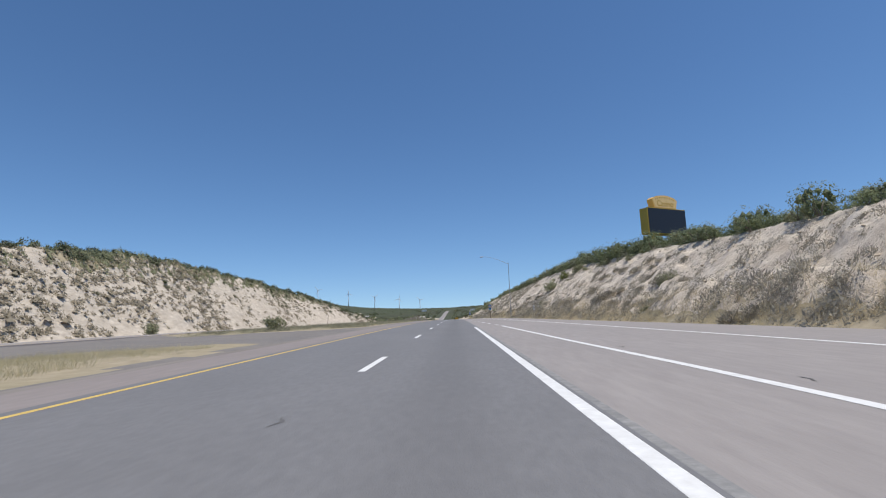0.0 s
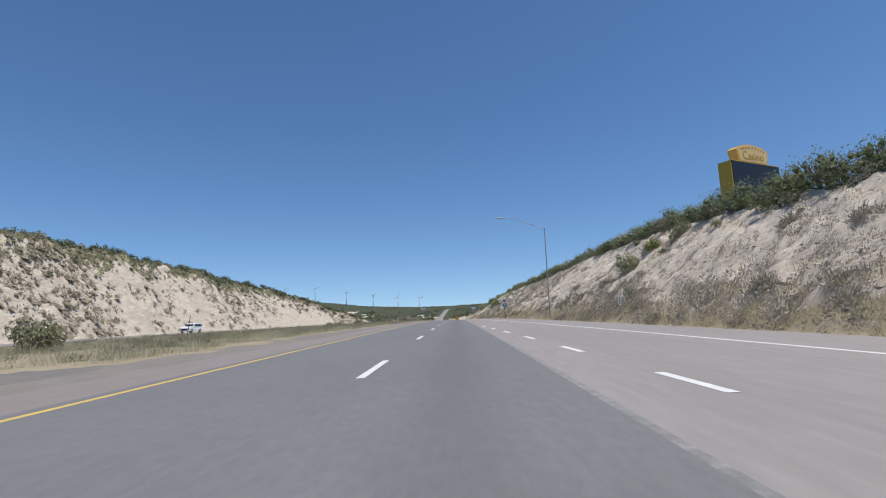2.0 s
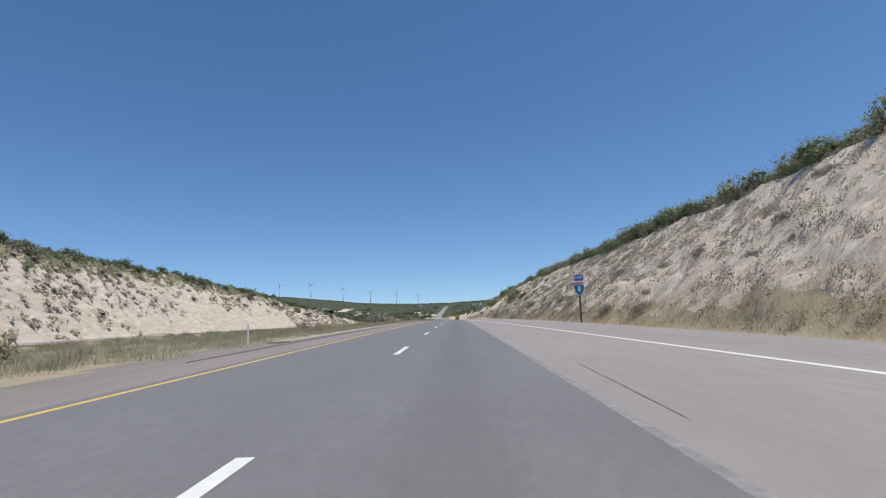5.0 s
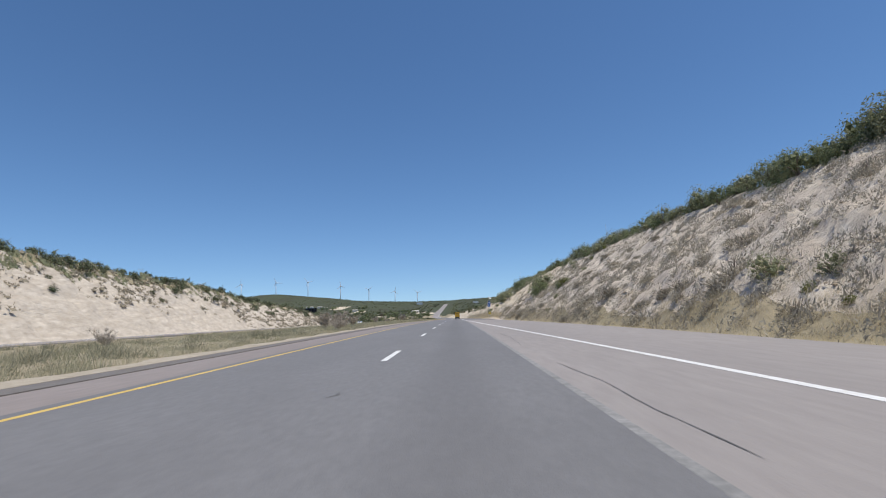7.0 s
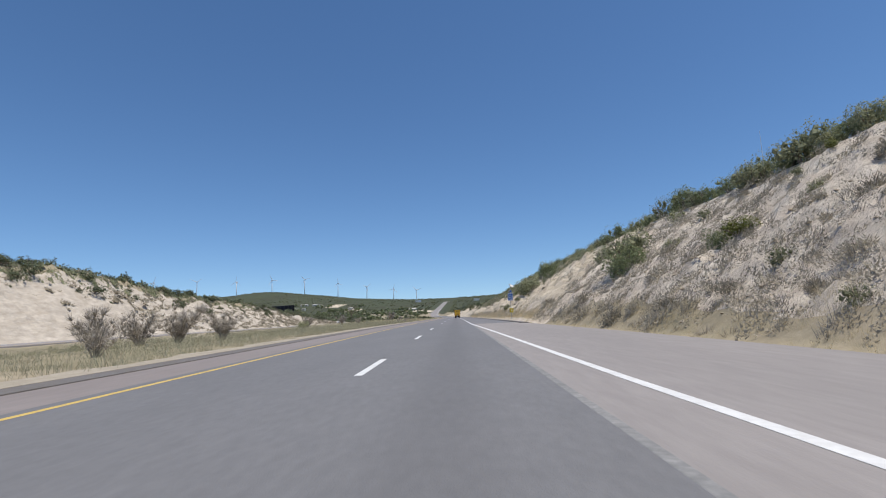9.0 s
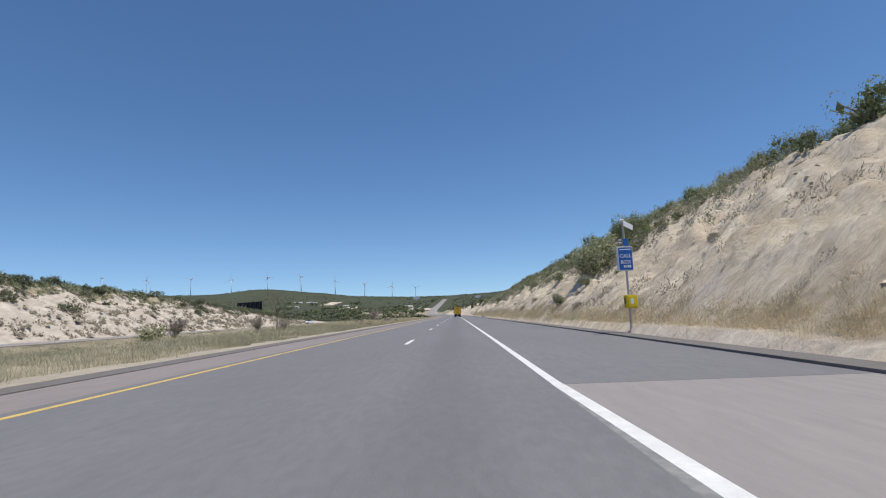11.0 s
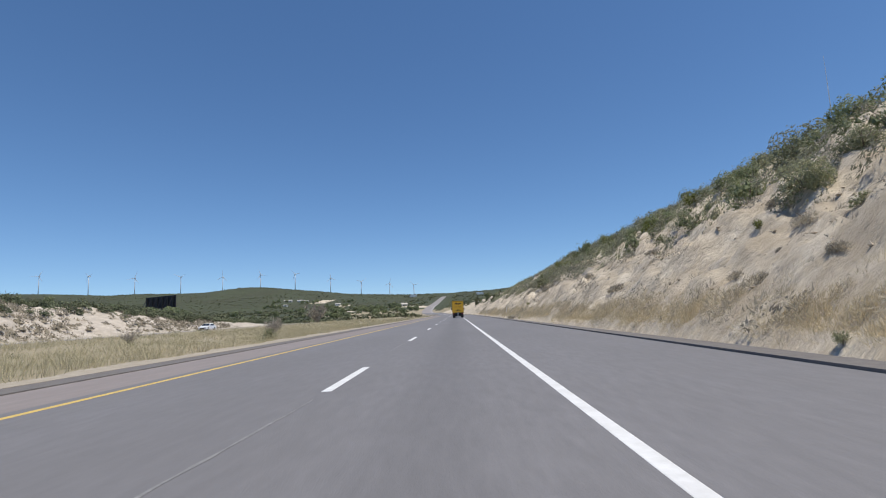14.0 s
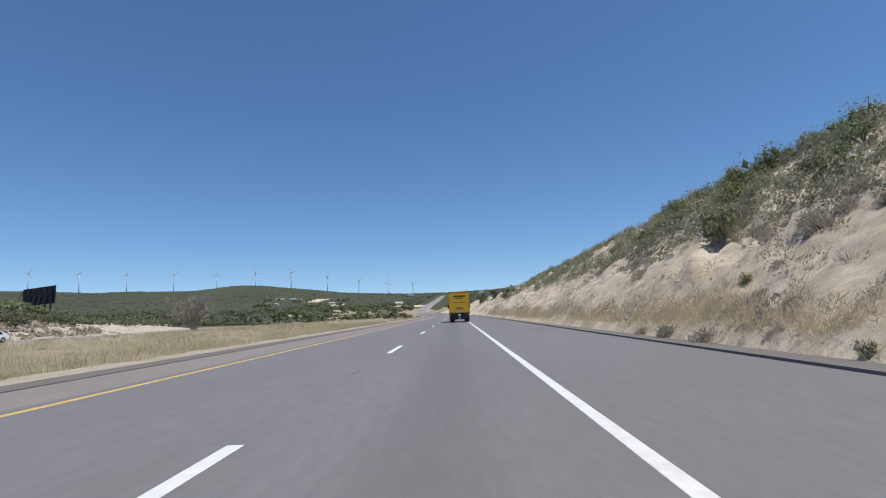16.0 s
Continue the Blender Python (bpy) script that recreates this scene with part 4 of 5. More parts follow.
spread_stuff("bank_top_brush", [dome_cloud(44, 0.85, 0.85, 0.10, np.random.default_rng(180 + k), 3, 0.2, True) for k in range(4)], xs, ys, rng.uniform(0.5, 1.15, n), M_OLIVE, "olive brush thick along the top of the far bank", "brush")
n = 2000
ys = np.where(rng.random(n) < 0.28, rng.uniform(15, 270, n), rng.uniform(270, 540, n))
xs = -73.5 - np.where(ys < 270, 5, 24) * rng.random(n) ** 1.3 + np.clip((ys - 400) / 140, 0, 1) * 9
spread_stuff("bank_top_scrub", [leaf_cloud(36, 2.2, 5, 0.8, 0.17, np.random.default_rng(190 + k), 0.4) for k in range(4)], xs, ys, rng.uniform(0.7, 1.45, n) * np.interp(ys, [270, 330], [0.9, 1.1]), M_DARKLEAF, "dark green scrub massed behind the far bank", "scrub", 0.1)
# dry grass at the foot of the right slope
straw_t = [blade_cloud(40, 0.32, 0.42, 0.0034, np.random.default_rng(130 + k), 0.7) for k in range(5)]
n = 4300
ys = np.where(rng.random(n) < 0.55, rng.uniform(2, 190, n), rng.uniform(190, 520, n))
xs = toe_right(ys) + rng.normal(np.where(ys < 255, 0.7, 0.2), 0.8, n) + np.where(ys < 260, rng.uniform(-0.8, 1.4, n), 0)
keep = (xs > np.interp(ys, [0, 20, 58, 120, 180, 220, 245, 262, 600], [16.2, 15.8, 12.9, 11.3, 10.3, 8.9, 7.9, 7.5, 7.6])) & (cloud(xs, ys, 0.12, 221, 3) > -0.35)
spread_stuff("verge_grass", straw_t, xs[keep], ys[keep], rng.uniform(0.5, 1.2, keep.sum()) * np.interp(ys[keep], [0, 150, 200, 255, 256], [1.45, 1.45, 1, 1, 0.95]), M_STRAW, "dry straw-coloured grass along the roadside verge", "grass", 0.02)
n = 760
ys = rng.uniform(262, 500, n)
xs = toe_right(ys) + rng.uniform(-0.1, 1.3, n)
spread_stuff("toe_brush", [dome_cloud(110, 0.36, 0.5, 0.012, np.random.default_rng(170 + k), 3, 0.3) for k in range(4)], xs, ys, rng.uniform(0.5, 1.25, n), M_DRYBRUSH, "rounded dry tan brush along the foot of the cut", "brush")
# median grass
weed_t = [np.concatenate([blade_cloud(70, 0.4, 0.62, 0.0045, np.random.default_rng(175 + k), 0.6), dome_cloud(60, 0.4, 0.4, 0.014, np.random.default_rng(185 + k), 3, 0.3)]) for k in range(5)]
tall_t = [blade_cloud(46, 0.45, 0.34, 0.0028, np.random.default_rng(145 + k), 0.7) for k in range(5)]
med_t = [blade_cloud(34, 0.42, 0.32, 0.0046, np.random.default_rng(140 + k), 0.8) for k in range(5)]
n = 5000
ys = rng.uniform(0, 640, n)
xs = -10.6 - 36 * rng.random(n) ** 1.7
pad = (ys < gravel_end(xs) + 1) & ~grass_island(xs, ys) | (ys < 142) & (xs > -11.3)
keep = ~pad & (cloud(xs, ys, 0.09, 231, 3) > -0.5)
early = ys < 350 + 30 * cloud(xs, ys, 0.05, 233, 3)
k = keep & early
spread_stuff("median_grass", med_t, xs[k], ys[k], rng.uniform(0.6, 1.4, k.sum()) * np.interp(ys[k], [0, 28, 34, 270, 300, 640], [0.75, 0.75, 1, 1, 1.45, 1.45]), M_MEDIANGRASS, "drying olive-grey grass in the median", "grass", 0.02)
m = 3800
yy = np.concatenate([rng.uniform(128, 460, m), rng.uniform(62, 130, 1000), rng.uniform(2, 26, 600)])
xx = np.concatenate([-10.35 - 15 * rng.random(m) ** 1.2, -11.9 - 26 * rng.random(1000) ** 1.4, -11.8 - 9.5 * rng.random(600)])
tall = rng.uniform(0.7, 1.5, len(xx)) * np.interp(yy, [0, 30, 60, 130, 255, 280, 460], [0.9, 0.9, 1.2, 1.4, 1.4, 1.6, 1.4])
late = (yy > 335 + 20 * cloud(xx, yy, 0.08, 237, 2)) | (yy < 30)
spread_stuff("tall_grass", tall_t, xx[late], yy[late], tall[late], M_TALLGRASS, "tall straw-olive grass filling the median", "grass", 0.02)
spread_stuff("tall_grass", tall_t, xx[~late], yy[~late], tall[~late], M_GREYGRASS, "tall grey-green grass filling the median", "grass", 0.02)
k = keep & ~early
spread_stuff("median_grass", med_t, xs[k], ys[k], rng.uniform(0.6, 1.5, k.sum()), M_STRAW, "dry straw-coloured grass in the median", "grass", 0.02)
n = 620
ys = rng.uniform(60, 205, n)
xs = -13 - 32 * rng.random(n) ** 1.25
keep = ys > gravel_end(xs) + 3
spread_stuff("median_brush", weed_t, xs[keep], ys[keep], rng.uniform(0.7, 1.4, keep.sum()), M_GREYBRUSH, "grey-green brush thick in the median", "brush")
# low brush in the median
n = 560
ys = rng.uniform(124, 620, n)
xs = -12.5 - 32 * rng.random(n)
spread_stuff("median_brush", weed_t, xs, ys, rng.uniform(0.5, 1.1, n) * np.where(ys > 300, 0.8, 1.0), M_OLIVE, "low olive brush among the median grass", "brush")


def stones():
    """Half-buried angular stones of the right slope."""
    g = np.random.default_rng(9)
    base = np.array([(1, 0, 0), (0, 1, 0), (-1, 0, 0), (0, -1, 0), (0, 0, 1), (0, 0, -1)], float)
    tri = np.array([(0, 1, 4), (1, 2, 4), (2, 3, 4), (3, 0, 4), (1, 0, 5), (2, 1, 5), (3, 2, 5), (0, 3, 5)])
    n = 8500
    ys = g.uniform(2, 440, n)
    tr = toe_right(ys)
    xs = tr + (25.5 - tr) * g.beta(1.0, 1.1, n)
    zs = terrain(xs, ys)
    s = (0.05 + 0.16 * g.random(n) ** 3) * np.where(ys > 262, 0.75, 1.0)
    P = base[None] * g.uniform(0.6, 1.3, (n, 6, 1)) + g.normal(0, 0.15, (n, 6, 3))
    a = g.uniform(0, 6.283, n)
    c, sn = np.cos(a)[:, None], np.sin(a)[:, None]
    X = (P[:, :, 0] * c - P[:, :, 1] * sn) * s[:, None] + xs[:, None]
    Y = (P[:, :, 0] * sn + P[:, :, 1] * c) * s[:, None] + ys[:, None]
    Z = P[:, :, 2] * s[:, None] * 0.6 + zs[:, None] - 0.3 * s[:, None]
    V = np.stack([X, Y, Z], -1).reshape(-1, 3)
    F = (tri[None] + 6 * np.arange(n)[:, None, None]).reshape(-1, 3)
    return tagged(obj("slope_stones", V, F, [M_STONE]), "pale angular stones scattered on the eroded slope", "stones", kind="stuff")


stones()

# single plants of the median
lone_green = shrub("green_bush", 1500, 3.0, 13, 0.85, 0.085, M_OLIVE, "broad round olive green bush in the gravel median", seed=71)
lone_green.matrix_world = pose(*on_ground(-28, 78.5, 0.1), 0, 0, 20) @ Matrix.Diagonal((1.25, 1.25, 1.45, 1))
for x, y, s, k in ((-18.4, 125, 1.1, 72), (-16.6, 130, 1.2, 73), (-22, 133, 0.9, 74), (-29.2, 302, 1.5, 75), (-55.5, 92.5, 2.2, 76), (-13.0, 364, 0.75, 77)):
    o = shrub("green_bush", 900, 1.8, 10, 0.95, 0.06, M_OLIVE, "loose grey-green bush standing in the median grass", seed=k)
    o.matrix_world = pose(*on_ground(x, y, 0.1), 0, 0, 40 * k) @ Matrix.Diagonal((s, s, s, 1))
for x, y, s, k in ((-15.9, 165.1, 1.4, 79), (-15.9, 168.9, 1.3, 80), (-16.5, 173.1, 1.2, 92), (-25.4, 194.9, 1.6, 93), (-12.3, 211, 1.3, 94), (-12.9, 213.5, 1.4, 95), (-15.2, 226.8, 1.7, 96),
                   (-19.1, 232, 2.5, 81), (-20.7, 238.5, 2.4, 82), (-19.3, 240.7, 2.9, 83), (-17.2, 242.8, 2.2, 84), (-30, 307.5, 2.4, 85), (-25.4, 318.7, 2.4, 86), (-21.8, 318, 1.9, 87),
                   (-11.9, 324, 0.9, 97), (-14.7, 332.3, 1.0, 98), (-20.8, 360.8, 1.0, 90), (-15.8, 372.7, 1.3, 91), (-16.9, 375.9, 1.2, 99), (-19.3, 383, 1.7, 88), (-29.3, 436, 4.2, 89)):
    o = bare_shrub("bare_shrub", s, "leafless grey shrub standing in the median grass", k, 2000 if s > 2 else 1100)
    o.matrix_world = pose(*on_ground(x, y, 0.08), 0, 0, 33 * k)


def bare_tree(place, height, seed):
    g = np.random.default_rng(seed)
    e = thing("bare_tree", place, 0, "leafless slender tree in the median grass", "tree")
    trunk = tubed([(0, 0, -0.2), (0.05, 0.03, height * 0.25), (-0.04, 0.1, height * 0.5)], [0.10, 0.08, 0.06], 7)
    part("trunk", trunk, M_BARK, e)
    tw = bmesh.new()
    for i in range(9):
        a = g.uniform(0, 6.283)
        z0 = height * g.uniform(0.22, 0.5)
        o = height * g.uniform(0.12, 0.32)
        h = height * g.uniform(0.75, 1.0)
        mid = (o * 0.6 * math.cos(a), o * 0.6 * math.sin(a), (z0 + h) / 2)
        tip = (o * math.cos(a), o * math.sin(a), h)
        tube(tw, [(0, 0.03, z0), mid, tip], [0.045, 0.028, 0.008], 5, False)
        for j in range(9):
            f = g.uniform(0.3, 1.0)
            p = Vector(mid).lerp(Vector(tip), f)
            q = p + Vector((g.normal(0, 0.35), g.normal(0, 0.35), g.uniform(0.2, 0.8))) * height * 0.12
            tube(tw, [p, q], [0.012, 0.003], 3, False)
    part("branches", tw, M_BARK, e)
    return e


bare_tree(on_ground(-24, 321.7), 5.2, 5)


def oak(seed, dark=True):
    g = np.random.default_rng(seed)
    e = thing("oak_tree", (0, 0, 0), 0, "dark green oak tree among the distant scrub", "tree", G5)
    bm = tubed([(0, 0, -0.5), (0.1, 0, 1.5), (0.2, 0.1, 3.2)], [0.35, 0.28, 0.18], 6)
    for i in range(4):
        a = i * 1.6 + g.uniform(0, 0.6)
        tube(bm, [(0.1, 0, 1.6), (1.6 * math.cos(a), 1.6 * math.sin(a), 3.6)], [0.16, 0.05], 4, False)
    part("trunk", bm, M_BARK, e)
    c = leaf_cloud(420, 6.5, 13, 0.95, 0.42, g)
    c[..., 2] += 0.9
    q = tris("crown", c, M_LEAF)
    q.parent = e
    return e


oaks = [oak(s) for s in (301, 302, 303)]
for i in range(85):
    y = rng.uniform(560, 1250)
    x = -rng.uniform(22, 110) - (y - 560) * rng.uniform(0.05, 0.42)
    o = copy_thing(oaks[i % 3], pose(*on_ground(x, y, 0.2), 0, 0, float(rng.uniform(0, 360))))
    s = float(rng.uniform(0.45, 1.05))
    o.scale = (s, s, s * 0.9)
for x, y in ((-222, 1026), (-275, 1291), (-243, 1274), (-176, 1074), (-227, 1433), (-71, 762), (-60, 735), (-66, 813), (-91, 1062), (-40, 752), (-80, 780), (-330, 1436), (-300, 1425), (-372, 1335), (-350, 1325), (-258, 1300), (-212, 1296), (-385, 1445)):
    for i in range(5):
        o = copy_thing(oaks[i % 3], pose(*on_ground(x + float(rng.normal(0, 7)), y + float(rng.normal(0, 14)), 0.2), 0, 0, float(rng.uniform(0, 360))))
        s = float(rng.uniform(0.6, 1.15)) * (1.3 if y > 1200 else 1.0)
        o.scale = (s, s, s * 0.95)
for i in range(26):
    y = rng.uniform(600, 1000)
    x = rng.uniform(16, 60) + (y - 600) * 0.04
    o = copy_thing(oaks[i % 3], pose(*on_ground(x, y, 0.2), 0, 0, float(rng.uniform(0, 360))))
    s = float(rng.uniform(0.4, 0.8))
    o.scale = (s, s, s * 0.9)
for i in range(26):
    o = copy_thing(oaks[i % 3], pose(*on_ground(float(rng.uniform(-97, -77)), float(rng.uniform(385, 492)), 0.5), 0, 0, float(rng.uniform(0, 360))))
    s = float(rng.uniform(0.4, 0.6))
    o.scale = (s * 1.25, s * 1.25, s)
for i in range(14):
    o = copy_thing(oaks[i % 3], pose(*on_ground(float(rng.uniform(-112, -80)), float(rng.uniform(470, 496)), 0.3), 0, 0, float(rng.uniform(0, 360))))
    s = float(rng.uniform(0.5, 0.8))
    o.scale = (s * 1.2, s * 1.2, s)
for o in oaks:
    for c in list(o.children):
        bpy.data.objects.remove(c)
    bpy.data.objects.remove(o)

# scrub of the hills, plateau and valley
hill_t = [leaf_cloud(22, 4.6, 7, 0.5, 0.75, np.random.default_rng(150 + k), 0.3, False) for k in range(5)]
n = 12000
ys = 520 + 1760 * rng.random(n) ** 0.9
xs = -(ys - 380) * rng.uniform(-0.12, 0.98, n)
keep = (np.abs(xs - road_x(ys)) > 15) & (cloud(xs, ys, 0.006, 241, 3) + rng.uniform(-0.7, 0.7, n) > -0.25)
spread_stuff("hill_scrub", hill_t, xs[keep], ys[keep], rng.uniform(0.5, 1.5, keep.sum()) * np.interp(ys[keep], [520, 900, 2300], [0.8, 0.85, 0.95]), M_HILLLEAF, "dark green scrub covering the far hillsides", "scrub", 0.3)
n = 1500
ys = rng.uniform(30, 560, n)
xs = -76 - 150 * rng.random(n) ** 1.6
spread_stuff("plateau_scrub", hill_t, xs, ys, rng.uniform(0.35, 0.85, n), M_HILLLEAF, "dark green scrub on the plateau behind the bank", "scrub", 0.2)
n = 800
ys = rng.uniform(2, 480, n)
xs = rng.uniform(25.7, 29.5, n)
spread_stuff("crest_scrub", up_t, xs, ys, rng.uniform(0.8, 1.5, n), M_LEAF, "green scrub massed behind the crest", "scrub", 0.1)
n = 700
ys = rng.uniform(10, 600, n)
xs = rng.uniform(36, 90, n)
spread_stuff("plateau_scrub", hill_t, xs, ys, rng.uniform(0.3, 0.7, n), M_LEAF, "green scrub on the rise behind the cut", "scrub", 0.2)


# ---------------------------------------------------------------- roadside things
def ring_plate(bm, outline, y, thick):
    """A flat plate from an outline in x-z, facing -y."""
    a = [bm.verts.new((x, y, z)) for x, z in outline]
    b = [bm.verts.new((x, y + thick, z)) for x, z in outline]
    bm.faces.new(a)
    bm.faces.new(b[::-1])
    n = len(a)
    for i in range(n):
        bm.faces.new((a[i], b[i], b[(i + 1) % n], a[(i + 1) % n]))
    return bm


def plate(outline, y, thick):
    return ring_plate(bmesh.new(), outline, y, thick)


def rect(x0, x1, z0, z1):
    return [(x0, z0), (x1, z0), (x1, z1), (x0, z1)]


def street_lamp(x, y):
    e = thing("street_lamp", on_ground(x, y), 0, "tall galvanised street lamp with a curved arm over the ramp", "street lamp")
    part("base_plate", boxed(-0.25, 0.25, -0.25, 0.25, -0.1, 0.12, bevel=0.02), M_STONE, e, "concrete footing")
    part("pole", tubed([(0, 0, 0.0), (0, 0, 6), (0, 0, 12.1)], [0.09, 0.07, 0.05], 12), M_POLE, e)
    part("hand_hole_cover", boxed(-0.06, 0.06, -0.13, -0.09, 0.6, 0.9, bevel=0.01), M_STEEL, e)
    part("arm", tubed([(0, 0, 11.9), (-1.3, 0, 12.5), (-2.6, 0, 13.05), (-3.9, 0, 13.5), (-4.8, 0, 13.66), (-5.4, 0, 13.7)], [0.042, 0.038, 0.034, 0.03, 0.028, 0.025], 8), M_POLE, e)
    lum = part("luminaire", boxed(-6.15, -5.35, -0.14, 0.14, 13.6, 13.76, bevel=0.05), M_STEEL, e, "flat grey lamp head")
    part("lens", boxed(-6.05, -5.6, -0.1, 0.1, 13.57, 13.6, bevel=0.01), M_PLATE, lum, "pale glass lens")
    part("clamp", tubed([(0, 0, 11.8), (0, 0, 12.15)], [0.085, 0.08], 10), M_STEEL, e)
    return e


street_lamp(12.0, 111.3)


def route_sign(x, y):
    e = thing("route_sign", on_ground(x, y, 0.02), -3, "highway route sign with blue shield on a dark wooden post", "road sign")
    part("post", boxed(-0.075, 0.075, 0.03, 0.16, -0.3, 4.1, bevel=0.01), M_WOOD, e)
    p = part("direction_panel", plate(rect(-0.43, 0.43, 3.68, 4.2), 0.0, 0.01), M_SIGNWHITE, e, "blue panel with white border")
    part("panel_face", plate(rect(-0.41, 0.41, 3.70, 4.18), -0.006, 0.005), M_BLUE, p)
    letters("EAST", 0.34, M_SIGNWHITE, p, pose(0, -0.012, 3.94), squeeze=0.95)
    half = [(0.0, 2.42), (0.16, 2.50), (0.30, 2.64), (0.40, 2.84), (0.45, 3.06), (0.45, 3.26), (0.41, 3.42), (0.44, 3.58), (0.30, 3.63), (0.15, 3.60), (0.0, 3.645)]
    outline = half + [(-a, b) for a, b in half[-2:0:-1]]
    s = part("shield", plate(outline, 0.0, 0.01), M_SIGNWHITE, e, "interstate shield with white border")
    inner = [(a * 0.94, 3.04 + (b - 3.04) * 0.945) for a, b in outline]
    low = [(a, b) for a, b in inner if b < 3.30] + []
    low = sorted([q for q in low if q[0] >= 0], key=lambda q: q[1]) + [(0.40, 3.33), (-0.40, 3.33)] + sorted([q for q in low if q[0] < 0], key=lambda q: -q[1])
    part("shield_field", plate(low, -0.006, 0.005), M_SHIELD, s, "blue field")
    part("shield_band", plate(rect(-0.39, 0.39, 3.36, 3.56), -0.006, 0.005), M_SIGNRED, s, "faded red band")
    letters("INTERSTATE", 0.125, M_SIGNWHITE, s, pose(0, -0.012, 3.46), squeeze=0.95)
    letters("8", 0.62, M_SIGNWHITE, s, pose(0, -0.012, 2.95), squeeze=0.85)
    for z in (2.7, 3.3, 3.8, 4.1):
        part("bolt", tubed([(0, -0.02, z), (0, 0.0, z)], [0.014, 0.014], 6), M_STEEL, e)
    return e


route_sign(10.55, 156.6)


def call_box(x, y):
    e = thing("call_box", on_ground(x, y, 0.09), 4, "roadside emergency call box with blue sign and solar panel", "call box")
    part("post", tubed([(0, 0.05, -0.2), (0, 0.05, 2.4), (0, 0.05, 4.68)], [0.05, 0.05, 0.045], 10), M_STEEL, e)
    sign = part("sign_cabinet", boxed(-0.36, 0.30, -0.03, 0.17, 2.45, 3.50, bevel=0.015), M_PLATE, e, "pale-edged sign case")
    part("sign_face", plate(rect(-0.335, 0.275, 2.48, 3.47), -0.038, 0.005), M_BLUE, sign, "blue sign face")
    part("sign_border", plate(rect(-0.352, 0.292, 2.463, 3.487), -0.034, 0.003), M_SIGNWHITE, sign, "white border")
    letters("CALL", 0.23, M_SIGNWHITE, sign, pose(-0.03, -0.045, 3.09), squeeze=0.98)
    letters("BOX", 0.23, M_SIGNWHITE, sign, pose(-0.03, -0.045, 2.82), squeeze=0.98)
    for k, (x0, x1) in enumerate(((-0.13, -0.07), (-0.03, 0.0), (0.04, 0.10), (0.12, 0.18))):
        part("number_bar", plate(rect(x0, x1, 2.58, 2.69), -0.044, 0.004), M_SIGNWHITE, sign)
    part("title_bar", plate(rect(-0.27, 0.22, 3.36, 3.40), -0.044, 0.004), M_SIGNWHITE, sign)
    small = part("number_plate", plate(rect(-0.30, -0.10, 3.56, 3.86), 0.0, 0.01), M_BLACK, e, "small dark plate with pale bars")
    for z in (3.62, 3.69, 3.76, 3.82):
        part("bar", plate(rect(-0.28, -0.12, z, z + 0.03), -0.006, 0.004), M_SIGNWHITE, small)
    part("emblem_plate", plate(rect(-0.08, 0.16, 3.54, 3.86), 0.0, 0.01), M_BLUE, e, "small blue plate")
    cabinet = part("phone_cabinet", boxed(-0.25, 0.22, -0.30, 0.02, 0.82, 1.38, bevel=0.02), M_CALLYELLOW, e, "yellow plastic phone cabinet")
    part("cabinet_door", boxed(-0.19, 0.17, -0.325, -0.30, 0.87, 1.33, bevel=0.015), M_CALLYELLOW, cabinet)
    part("notice", plate(rect(-0.08, 0.05, 1.00, 1.24), -0.332, 0.005), M_PLATE, cabinet, "pale notice")
    part("vent", boxed(-0.262, -0.25, -0.2, -0.1, 1.0, 1.26), M_BLACK, cabinet, "dark side vent")
    panel = part("solar_panel", boxed(-0.24, 0.24, -0.02, 0.02, -0.2, 0.2, bevel=0.01), M_STEEL, e, "tilted solar panel")
    panel.matrix_local = pose(0.26, 0.12, 4.46, -40, 28, 0)
    part("antenna", tubed([(-0.06, 0.05, 4.6), (-0.06, 0.05, 4.88)], [0.012, 0.008], 6), M_WHITEP, e)
    part("cap", tubed([(-0.14, 0.05, 4.69), (0.06, 0.05, 4.73)], [0.04, 0.04], 8), M_PLATE, e)
    return e


call_box(7.6, 276.1)


def marker_post(x, y):
    e = thing("delineator_post", on_ground(x, y, 0.02), 0, "thin white roadside delineator post with reflector", "marker post", "delineator posts")
    part("post", boxed(-0.04, 0.04, -0.012, 0.012, -0.2, 1.15, bevel=0.006), M_WHITEP, e)
    part("reflector", boxed(-0.032, 0.032, -0.02, -0.012, 0.95, 1.1, bevel=0.003), M_PLATE, e)
    return e


for x, y in ((13.3, 109), (8.35, 412), (8.3, 466), (-10.8, 138.5)):
    marker_post(x, y)


def milepost(x, y):
    e = thing("milepost", on_ground(x, y, 0.02), 0, "white milepost panel with dark marks on a thin post", "marker post")
    part("post", boxed(-0.03, 0.03, 0.0, 0.05, -0.2, 1.45, bevel=0.008), M_STEEL, e)
    p = part("panel", plate(rect(-0.1, 0.1, 0.75, 1.5), -0.012, 0.01), M_SIGNWHITE, e)
    for z in (0.85, 1.0, 1.15, 1.3):
        part("bar", plate(rect(-0.05, 0.05, z, z + 0.09), -0.018, 0.005), M_BLACK, p)


milepost(13.3, 87.0)


def stick(x, y, h, lean):
    e = thing("wooden_stake", on_ground(x, y, 0.05), 0, "thin weathered wooden stake leaning in the median", "stake")
    part("stake", tubed([(0, 0, -0.2), (lean * 0.5, 0, h * 0.5), (lean, 0, h)], [0.035, 0.03, 0.025], 6), M_WOOD, e)


